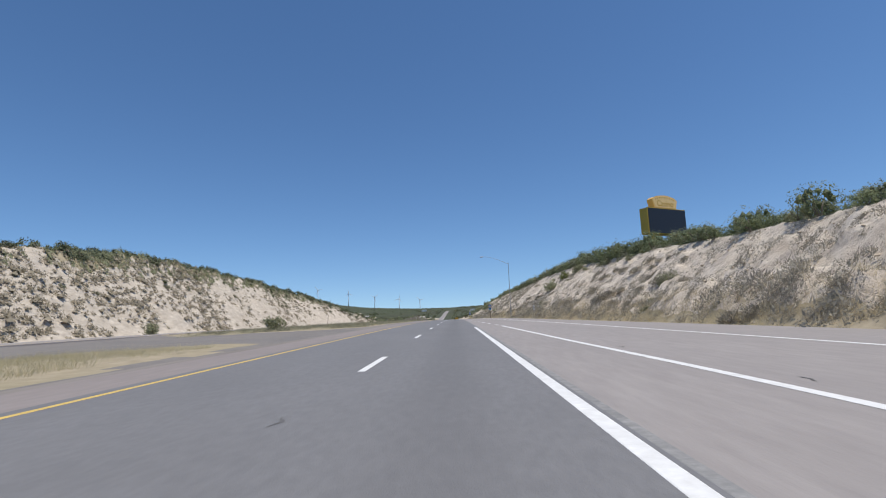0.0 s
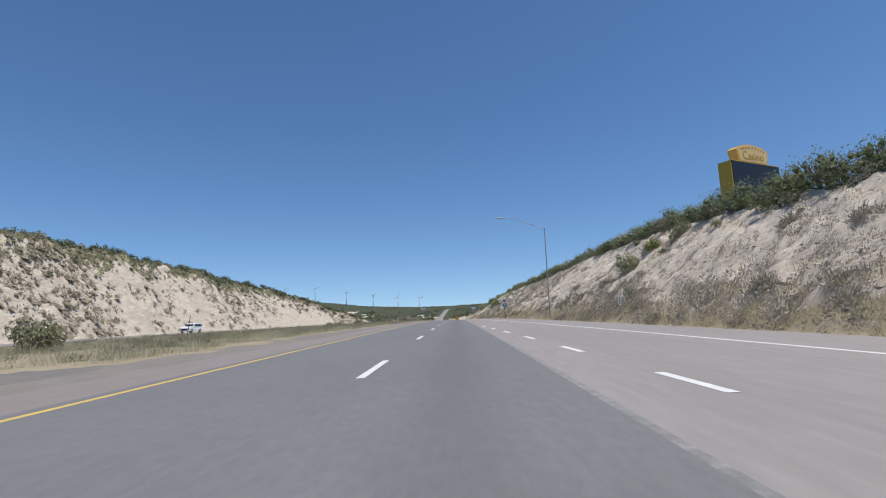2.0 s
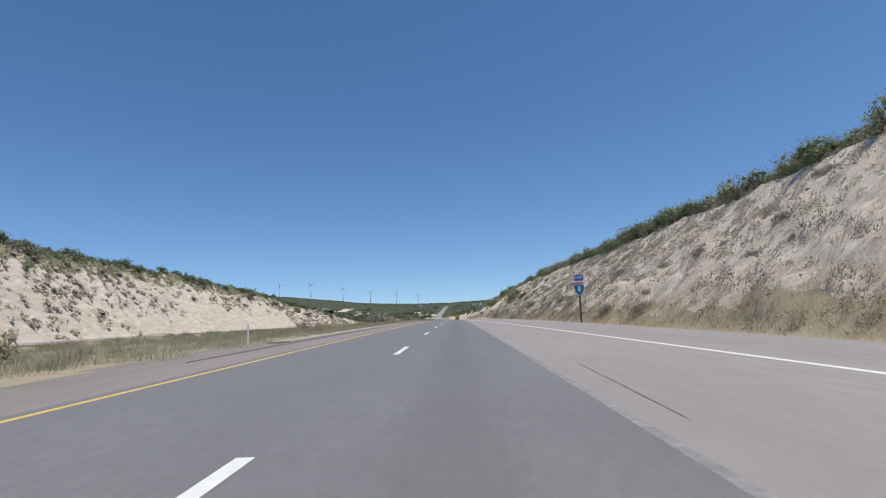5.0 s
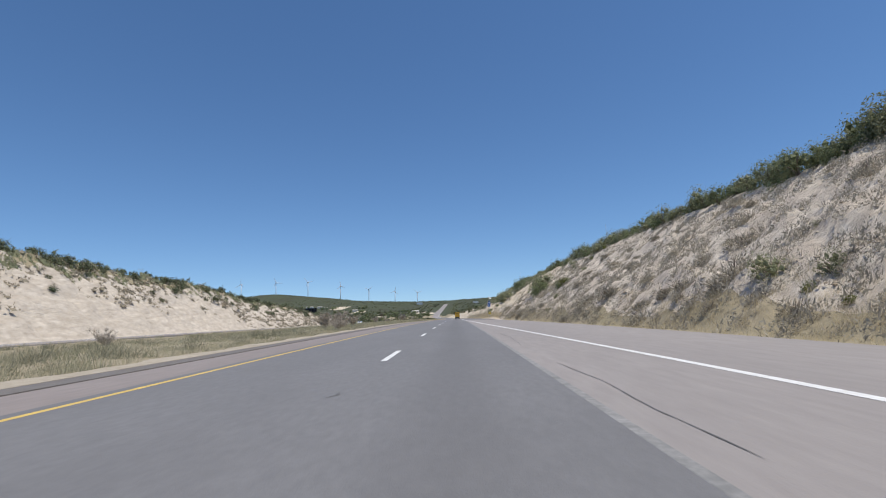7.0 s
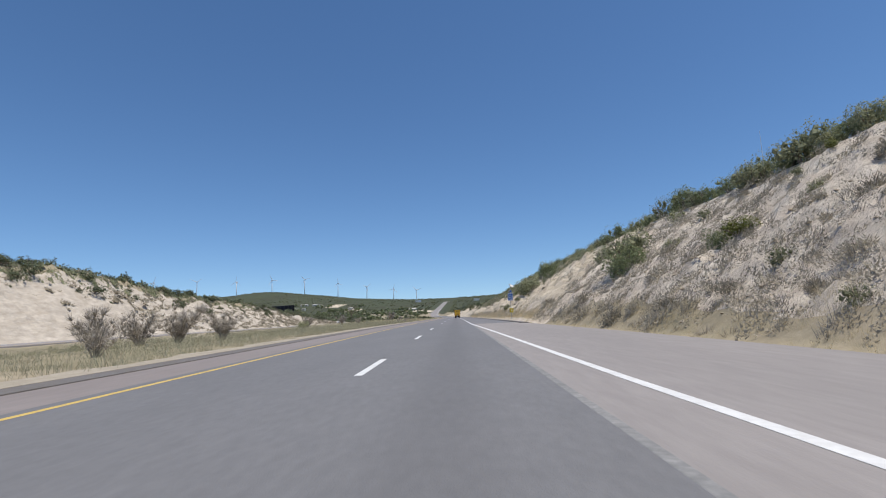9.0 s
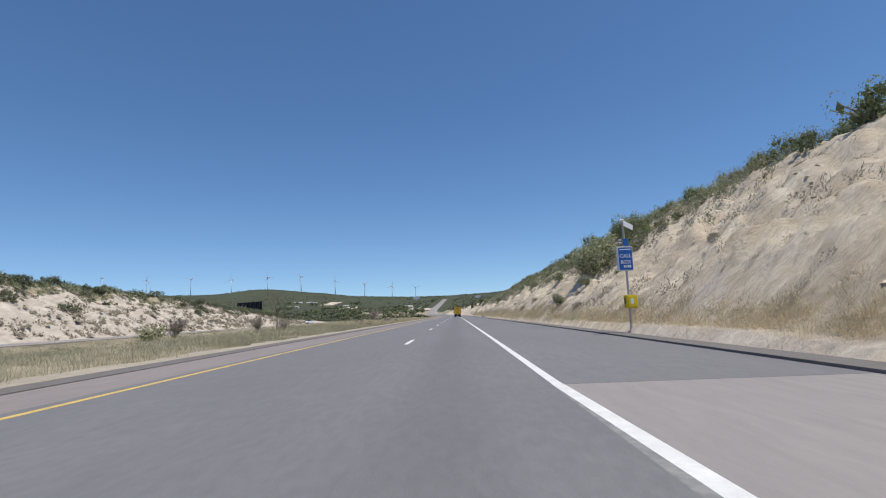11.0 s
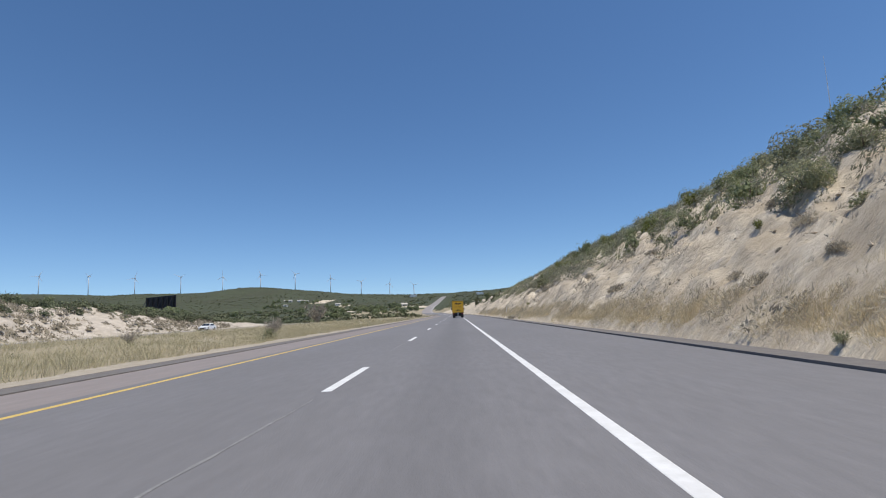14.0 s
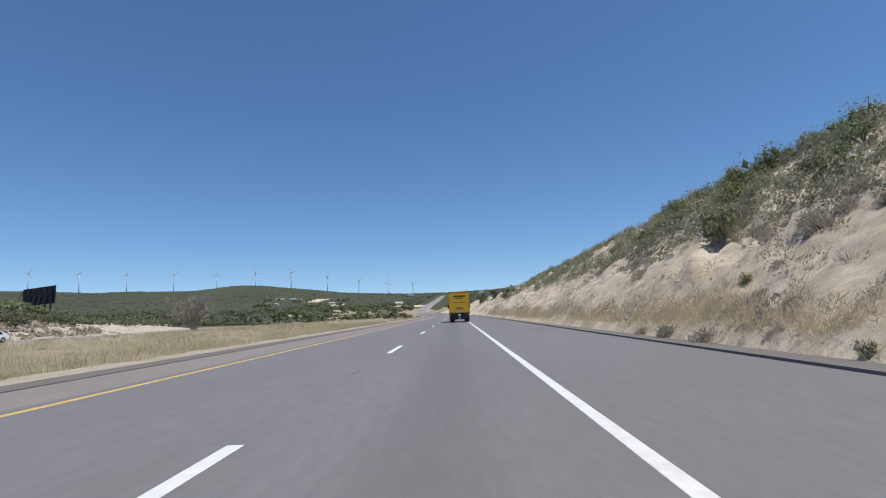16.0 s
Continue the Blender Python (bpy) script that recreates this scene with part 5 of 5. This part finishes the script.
stick(-21.6, 85.3, 2.0, 0.25)
stick(-63, 528, 5.5, 0.0)
stick(-60, 531, 5.0, 0.1)


def mast(x, y, h):
    e = thing("antenna_mast", on_ground(x, y), 0, "thin white antenna mast behind the crest", "antenna")
    part("mast", tubed([(0, 0, -0.3), (0, 0, h * 0.5), (0, 0, h)], [0.05, 0.03, 0.012], 6), M_WHITEP, e)


mast(27.6, 249.5, 4.5)
mast(26.5, 362.5, 6.0)


def casino_sign():
    gx, gy = 64.0, 149.5
    base = float(terrain(gx, gy))
    turn = math.degrees(math.atan2(6.7, 13.3))
    e = thing("roadside_sign", (gx, gy, base), turn, "tall yellow roadside sign with dark screen and golden crown", "sign")
    z0, z1 = 25.6 - base, 32.7 - base
    for sx in (-5.0, 5.0):
        part("column", boxed(sx - 0.8, sx + 0.8, 0.6, 2.2, -1.0, z0, bevel=0.05), M_SIGNOLIVE, e)
    part("cabinet", boxed(-7.9, 7.9, 0.05, 2.9, z0 - 0.5, z1 + 0.1, bevel=0.05), M_SIGNOLIVE, e, "yellow-olive sign cabinet")
    part("screen", boxed(-7.6, 7.8, -0.08, 0.05, z0 - 0.3, z1, bevel=0.03), M_SCREEN, e, "dark switched-off screen")
    part("screen_rim", boxed(-7.9, 7.9, -0.05, 0.06, z1 + 0.02, z1 + 0.22, bevel=0.02), M_SIGNOLIVE, e)
    zc = z1 + 0.35
    arc = [(-4.5, zc), (4.5, zc)] + [(5.5 * math.sin(a), zc + 1.9 + 2.0 * math.cos(a)) for a in np.linspace(1.25, -1.25, 13)]
    crown = part("crown", plate(arc, 0.3, 2.0), M_SIGNGOLD, e, "arched golden crown panel")
    rim = [(x * 0.93, zc + 0.15 + (z - zc) * 0.90) for x, z in arc]
    part("crown_face", plate(rim, 0.24, 0.05), plain("pale_gold_face", (0.80, 0.56, 0.26), 0.5), crown)
    part("crown_base", boxed(-4.0, 4.0, 0.4, 2.2, z1 + 0.1, zc + 0.02, bevel=0.03), M_SIGNGOLD, e)
    letters("Casino", 2.5, M_TRUCKDARK, crown, pose(0, 0.20, zc + 1.3))
    for k in range(9):
        a = -0.95 + 1.9 * k / 8
        x, z = 4.5 * math.sin(a), zc + 1.8 + 1.45 * math.cos(a)
        b = part("title_bar", boxed(-0.17, 0.17, -0.02, 0.02, -0.2, 0.2), M_TRUCKDARK, crown)
        b.matrix_local = pose(x, 0.2, z, 0, math.degrees(a) * 0.35, 0)
    return e


casino_sign()


def billboard(x0, y0, x1, y1, h, lift, label, back):
    """A board between two ground points, on steel posts; back: its unpainted rear is seen."""
    cx, cy = (x0 + x1) / 2, (y0 + y1) / 2
    base = float(terrain(cx, cy))
    L = math.hypot(x1 - x0, y1 - y0)
    e = thing("billboard", (cx, cy, base), math.degrees(math.atan2(y1 - y0, x1 - x0)), label, "billboard")
    z0 = lift - base
    part("panel", boxed(-L / 2, L / 2, 0.0, 0.25, z0, z0 + h, bevel=0.03), M_BOARDBACK if back else M_SIGNWHITE, e)
    n = 6 if back else 2
    for k in range(n):
        x = -L / 2 * 0.86 + L * 0.86 * k / (n - 1)
        post = part("post", boxed(x - 0.16, x + 0.16, -0.35, -0.05, -1.0, z0 + h - 0.4, bevel=0.02), M_BLACK if back else M_WOOD, e)
        if back:
            part("brace", tubed([(x, -0.3, z0 + h * 0.9), (x, -2.2, max(0.1, z0 - 1.0))], [0.09, 0.09], 6), M_BOARDBACK, post)
    for z in (0.2, 0.5, 0.8):
        part("rail", boxed(-L / 2, L / 2, -0.06, 0.0, z0 + h * z - 0.08, z0 + h * z + 0.08), M_BOARDBACK if back else M_STEEL, e)
    return e


billboard(-108.6, 504.3, -92.4, 494.3, 4.1, 9.9, "dark back of a roadside billboard on steel posts", True)
billboard(-86, 1281, -73, 1279, 4.5, 36.5, "small white billboard seen across the valley", False)
billboard(31, 1080, 41, 1079, 3.4, 29.5, "small white sign board beside the far road", False)


# ---------------------------------------------------------------- vehicles
def wheel(parent, x, y, r, w, m_rim, name="wheel"):
    """Tyre and rim round an axle along x."""
    tyre = part(name, tubed([(x - w / 2, y, r), (x - w / 2 + 0.03, y, r), (x + w / 2 - 0.03, y, r), (x + w / 2, y, r)], [r * 0.9, r, r, r * 0.9], 22), M_RUBBER, parent, "black rubber tyre", True)
    s = -1 if x < 0 else 1
    part("rim", tubed([(x + s * (w / 2 - 0.02), y, r), (x + s * (w / 2 + 0.015), y, r)], [r * 0.62, r * 0.5], 16), m_rim, tyre)
    return tyre


def box_truck(x, y, z):
    e = thing("box_truck", (x, y, z), 0, "yellow rental box truck with roll-up rear door", "truck")
    w, f, top, ln = 1.24, 1.12, 3.66, 6.6
    body = part("cargo_box", boxed(-w, w, 0.06, ln, f, top, bevel=0.03), M_TRUCK, e, "yellow cargo box")
    part("roof_rail", boxed(-w - 0.012, w + 0.012, 0.0, ln, top - 0.10, top + 0.02, bevel=0.015), M_TRUCKDARK, body)
    for s in (-1, 1):
        part("corner_post", boxed(min(s * w, s * (w - 0.11)) - 0.006, max(s * w, s * (w - 0.11)) + 0.006, 0.0, 0.12, f - 0.02, top, bevel=0.012), M_TRUCKDARK, body)
    door = part("roll_up_door", boxed(-w + 0.11, w - 0.11, 0.035, 0.07, f + 0.06, top - 0.12), M_TRUCK, e, "yellow slatted roll-up door")
    for k in range(6):
        z0 = f + 0.08 + k * (top - f - 0.22) / 6
        part("slat", boxed(-w + 0.12, w - 0.12, 0.02, 0.036, z0, z0 + (top - f - 0.22) / 6 - 0.012, bevel=0.004), M_TRUCK, door)
    def bar(name, x0, x1, z0, z1, skew=0.0, mt=M_BLACK):
        bm = plate([(x0, z0), (x1, z0), (x1 + skew, z1), (x0 + skew, z1)], 0.012, 0.006)
        part(name, bm, mt, door)
    for k in range(6):
        x0 = -0.70 + 0.245 * k
        bar("brand_block", x0, x0 + 0.19, 2.98, 3.22, 0.07)
    for k in range(2):
        bar("text_bar", -0.36 + 0.36 * k, -0.06 + 0.40 * k, 2.80, 2.89)
    bar("text_bar", -0.72, -0.16, 2.36, 2.43)
    bar("text_bar", -0.08, 0.0, 2.36, 2.43)
    bar("text_bar", 0.08, 0.68, 2.36, 2.43)
    bar("text_bar", -0.30, 0.34, 1.72, 1.80)
    bar("text_bar", -0.46, 0.52, 1.56, 1.64)
    part("latch", boxed(-0.12, 0.12, -0.01, 0.05, f + 0.02, f + 0.16, bevel=0.01), M_STEEL, door)
    part("rear_sill", boxed(-w, w, -0.04, 0.2, f - 0.16, f, bevel=0.015), M_BLACK, e)
    part("underframe", boxed(-0.55, 0.55, 0.1, ln + 1.6, 0.62, f - 0.16, bevel=0.02), M_BLACK, e)
    for s in (-1, 1):
        lamp = part("lamp_cluster", boxed(s * 0.92 - 0.2, s * 0.92 + 0.2, -0.055, -0.03, f - 0.30, f - 0.12, bevel=0.01), M_BLACK, e)
        part("tail_lamp", boxed(s * 0.98 - 0.11, s * 0.98 + 0.11, -0.07, -0.05, f - 0.27, f - 0.16, bevel=0.008), M_RED, lamp, "red tail lamp")
        part("mud_flap", boxed(s * 0.9 - 0.3, s * 0.9 + 0.3, 1.0, 1.02, 0.18, 0.8), M_BLACK, e)
        part("bumper_bracket", boxed(s * 0.55 - 0.05, s * 0.55 + 0.05, -0.02, 0.15, 0.5, f - 0.14), M_BLACK, e)
        for off in (0.72, 1.03):
            wheel(e, s * off, 1.75, 0.46, 0.26, M_WHITEP)
        wheel(e, s * 0.98, 6.9, 0.46, 0.26, M_WHITEP)
        mirror = part("door_mirror", boxed(s * 1.42 - 0.12, s * 1.42 + 0.12, 7.4, 7.55, 1.75, 2.2, bevel=0.03), M_BLACK, e)
        part("mirror_arm", tubed([(s * 1.1, 7.5, 1.7), (s * 1.4, 7.5, 1.85)], [0.03, 0.03], 6), M_BLACK, mirror)
        for k in range(2):
            part("marker_lamp", boxed(s * 1.05 - 0.06, s * 1.05 + 0.06, -0.012, 0.0, top - 0.07, top - 0.03), M_RED, body)
    bumper = part("step_bumper", boxed(-1.05, 1.05, -0.18, 0.06, 0.46, 0.66, bevel=0.02), M_BLACK, e)
    part("plate", boxed(-0.16, 0.16, -0.075, -0.055, f - 0.33, f - 0.17, bevel=0.004), M_PLATE, e, "pale number plate, not legible")
    part("hitch", boxed(-0.12, 0.12, -0.25, -0.18, 0.42, 0.58, bevel=0.015), M_STEEL, bumper)
    part("axle", tubed([(-0.6, 1.75, 0.46), (0.6, 1.75, 0.46)], [0.14, 0.14], 8), M_BLACK, e)
    cab = bmesh.new()
    prof = [(6.75, 0.6), (8.9, 0.55), (8.95, 1.25), (8.55, 1.45), (7.9, 2.5), (6.75, 2.55)]
    a = [cab.verts.new((-1.05 if zz < 1.5 else -0.92, yy, zz)) for yy, zz in prof]
    b = [cab.verts.new((1.05 if zz < 1.5 else 0.92, yy, zz)) for yy, zz in prof]
    cab.faces.new(a)
    cab.faces.new(b[::-1])
    for i in range(len(a)):
        cab.faces.new((a[i], b[i], b[(i + 1) % len(a)], a[(i + 1) % len(a)]))
    bmesh.ops.bevel(cab, geom=list(cab.edges), offset=0.05, segments=2, affect="EDGES")
    c = part("cab", cab, M_TRUCK, e, "yellow driver's cab")
    part("windscreen", obj_plane([(-0.85, 8.50, 1.58), (0.85, 8.50, 1.58), (0.78, 8.0, 2.38), (-0.78, 8.0, 2.38)]), M_GLASS, c)
    return e


def obj_plane(corners, thick=0.02):
    bm = bmesh.new()
    v = [Vector(c) for c in corners]
    n = (v[1] - v[0]).cross(v[2] - v[0]).normalized() * thick
    a = [bm.verts.new(p + n) for p in v]
    b = [bm.verts.new(p - n) for p in v]
    bm.faces.new(a)
    bm.faces.new(b[::-1])
    for i in range(len(a)):
        bm.faces.new((a[i], b[i], b[(i + 1) % len(a)], a[(i + 1) % len(a)]))
    return bm


box_truck(0.5, 440.5, float(road_z(440.5)))


def passenger_car(name, x, y, prof, glass, w, wheels, r, label):
    """An oncoming car, its nose towards -y. prof: side outline (y, z); glass: side window outlines."""
    e = thing(name, (x, y, float(road_z(y)) - 0.44), 0, label, "car")
    bm = bmesh.new()
    belt = max(z for _, z in prof) * 0.62
    def half(zz):
        return w if zz < belt else w * (1 - 0.16 * (zz - belt) / (max(z for _, z in prof) - belt))
    a = [bm.verts.new((-half(zz), yy, zz)) for yy, zz in prof]
    b = [bm.verts.new((half(zz), yy, zz)) for yy, zz in prof]
    bm.faces.new(a)
    bm.faces.new(b[::-1])
    for i in range(len(a)):
        bm.faces.new((a[i], b[i], b[(i + 1) % len(a)], a[(i + 1) % len(a)]))
    bmesh.ops.bevel(bm, geom=list(bm.edges), offset=0.06, segments=2, affect="EDGES")
    body = part("body", bm, M_WHITEP, e, "white painted body")
    for g in glass:
        for s in (-1, 1):
            pts = [(s * (half(zz) + 0.004), yy, zz) for yy, zz in g]
            part("window", obj_plane(pts if s > 0 else pts[::-1], 0.008), M_GLASS, body, "dark tinted glass")
    return e, body


suv, suv_body = passenger_car("suv", -52.0, 144.0, [(-2.55, 0.35), (2.5, 0.4), (2.6, 0.9), (2.45, 1.2), (2.2, 1.85), (-0.3, 1.88), (-1.05, 1.28), (-2.35, 1.15), (-2.6, 0.9)],
                              [[(-0.85, 1.25), (0.55, 1.25), (0.55, 1.74), (-0.3, 1.74)], [(0.65, 1.25), (1.55, 1.25), (1.5, 1.74), (0.65, 1.74)], [(1.65, 1.25), (2.25, 1.28), (2.1, 1.74), (1.6, 1.74)]],
                              1.0, (-1.6, 1.55), 0.40, "large white sport utility vehicle on the opposite carriageway")
sedan, sedan_body = passenger_car("sedan", -52.5, 435.2, [(-2.2, 0.25), (2.2, 0.3), (2.25, 0.75), (2.0, 0.98), (1.15, 1.40), (-0.05, 1.44), (-0.95, 0.98), (-2.0, 0.82), (-2.27, 0.6)],
                                  [[(-0.72, 1.0), (0.25, 1.0), (0.25, 1.34), (-0.08, 1.34)], [(0.33, 1.0), (1.35, 1.02), (1.0, 1.34), (0.33, 1.35)]],
                                  0.9, (-1.35, 1.35), 0.33, "white sedan on the opposite carriageway")
for e, body, r, w, ys_, nose, hood, glass_ in ((suv, suv_body, 0.40, 1.0, (-1.6, 1.55), -2.6, 0.95, [(-0.85, -1.0, 1.32), (0.85, -1.0, 1.32), (0.76, -0.36, 1.80), (-0.76, -0.36, 1.80)]),
                                               (sedan, sedan_body, 0.33, 0.9, (-1.35, 1.35), -2.26, 0.68, [(-0.76, -0.9, 1.02), (0.76, -0.9, 1.02), (0.66, -0.12, 1.39), (-0.66, -0.12, 1.39)])):
    for s in (-1, 1):
        for yy in ys_:
            wheel(e, s * (w - 0.10), yy, r, 0.24, M_STEEL)
        part("headlight", boxed(s * (w - 0.28) - 0.2, s * (w - 0.28) + 0.2, nose - 0.03, nose + 0.12, hood - 0.1, hood + 0.06, bevel=0.02), M_PLATE, body, "clear headlight")
        part("side_mirror", boxed(s * (w + 0.1) - 0.1, s * (w + 0.1) + 0.1, -0.75, -0.6, hood + 0.22, hood + 0.38, bevel=0.03), M_WHITEP, body)
    part("windscreen", obj_plane(glass_, 0.02), M_GLASS, body)
    part("grille", boxed(-w * 0.55, w * 0.55, nose - 0.03, nose + 0.06, hood - 0.42, hood - 0.1, bevel=0.02), M_BLACK, body, "dark grille")

# the other carriageway
opp = tagged(strip("road_opposite", -57.5, -47.5, -40, 700, -0.44, M_RAMP, drop=0.3, step_y=5.0), "pale asphalt of the opposite carriageway", "road", kind="structure")
strip("edge_line", -56.2, -56.06, -40, 700, -0.436, M_WHITE, opp, "white edge line", 6.0)
strip("edge_line", -48.9, -48.76, -40, 700, -0.436, M_YELLOW, opp, "yellow edge line", 6.0)
for k in range(0, 34):
    strip("lane_dash", -52.6, -52.45, 10 + 14.63 * k, 13.66 + 14.63 * k, -0.436, M_WHITE, opp, step_y=1.9)


# ---------------------------------------------------------------- far things
def turbine(px, hub_h, spin, face):
    y = 2280.0
    x = (px - 807.0) / 896.0 * (y - 379.3)
    e = thing("wind_turbine", on_ground(x, y, 2.0), face, "white wind turbine standing on the far ridge", "wind turbine", "turbines on the ridge")
    part("tower", tubed([(0, 0, -4), (0, 0, hub_h * 0.5), (0, 0, hub_h)], [1.7, 1.35, 0.95], 12), M_TURBINE, e, "", True)
    nac = part("nacelle", boxed(-1.7, 1.7, -3.0, 7.0, hub_h - 1.2, hub_h + 2.4, bevel=0.5), M_TURBINE, e)
    hub = part("hub", tubed([(0, -5.0, hub_h + 0.6), (0, -4.2, hub_h + 0.6), (0, -3.0, hub_h + 0.6)], [0.5, 1.4, 1.6], 12), M_TURBINE, e)
    for k in range(3):
        bm = bmesh.new()
        k_len = hub_h / 76
        sec = [(1.5, 0.8, 0.8), (5.0 * k_len, 1.35, 0.45), (12 * k_len, 1.0, 0.3), (23 * k_len, 0.55, 0.2), (29 * k_len, 0.2, 0.08)]
        rings = []
        for r, cw, th in sec:
            rings.append([bm.verts.new(p) for p in ((-cw * 0.6, 0, r), (0, -th, r), (cw, 0, r), (0, th, r))])
        for r0, r1 in zip(rings, rings[1:]):
            for j in range(4):
                bm.faces.new((r0[j], r0[(j + 1) % 4], r1[(j + 1) % 4], r1[j]))
        bm.faces.new(rings[-1])
        blade = part("blade", bm, M_TURBINE, hub)
        blade.matrix_local = pose(0, -4.0, hub_h + 0.6) @ pose(0, 0, 0, 0, spin + 120 * k, 0)


for px, hub, sp, fc in ((36, 76, 30, 25), (130, 76, 75, -20), (217, 75, 20, 10), (303, 74, 55, 15), (381, 73, 5, -15), (451, 70, 95, 35), (515, 64, 80, 0), (580, 59, 110, 30), (636, 57, 50, 20), (688, 56, 15, -10), (732, 55, 70, 15)):
    turbine(px, hub, sp, fc)


def farm_house(x, y, w, d, h, turn, wall_m=None):
    e = thing("house", on_ground(x, y, 0.4), turn, "small pale house with low roof in the far valley", "house", "houses in the valley")
    part("wall", boxed(-w / 2, w / 2, -d / 2, d / 2, 0, h), wall_m or M_HOUSE, e)
    bm = bmesh.new()
    o = 0.5
    a = [bm.verts.new(p) for p in ((-w / 2 - o, -d / 2 - o, h), (w / 2 + o, -d / 2 - o, h), (w / 2 + o, d / 2 + o, h), (-w / 2 - o, d / 2 + o, h), (-w / 2 - o, 0, h + d * 0.22), (w / 2 + o, 0, h + d * 0.22))]
    for f in ((0, 1, 5, 4), (2, 3, 4, 5), (0, 4, 3), (1, 2, 5), (3, 2, 1, 0)):
        bm.faces.new([a[i] for i in f])
    part("roof", bm, M_ROOF if wall_m is None else M_HOUSE, e)
    for k in range(3):
        xx = -w / 2 + w * (k + 0.5) / 3
        part("window", boxed(xx - 0.6, xx + 0.6, -d / 2 - 0.05, -d / 2 + 0.05, 1.0, 2.2), M_GLASS, e)
    part("door", boxed(w * 0.3, w * 0.3 + 0.95, -d / 2 - 0.06, -d / 2 + 0.05, 0, 2.05), M_WOOD, e)


for x, y, w, d, tn in ((-360, 1348, 12, 8, 10), (-345, 1353, 8, 6, -20), (-377, 1466, 17, 8, 4), (-352, 1472, 12, 8, -12), (-335, 1462, 9, 7, 25), (-236, 1345, 11, 7, 15), (-60, 905, 9, 6, 20)):
    farm_house(x, y, w, d, 3.0, tn)
# thick blond grass along the foot of the further cut
n = 2200
ys = rng.uniform(264, 450, n)
xs = toe_right(ys) + np.abs(rng.normal(0.0, 0.5, n)) - 0.05
keep = (cloud(xs, ys, 0.16, 225, 3) > -0.3) & (xs > 7.85)
spread_stuff("foot_grass", [np.concatenate([blade_cloud(34, 0.42, 0.5, 0.006, np.random.default_rng(230 + k), 0.7), dome_cloud(40, 0.36, 0.36, 0.014, np.random.default_rng(240 + k), 3, 0.3)]) for k in range(5)],
             xs[keep], ys[keep], rng.uniform(0.4, 1.0, keep.sum()), M_STRAW, "thick blond dry grass along the foot of the cut", "grass", 0.03)
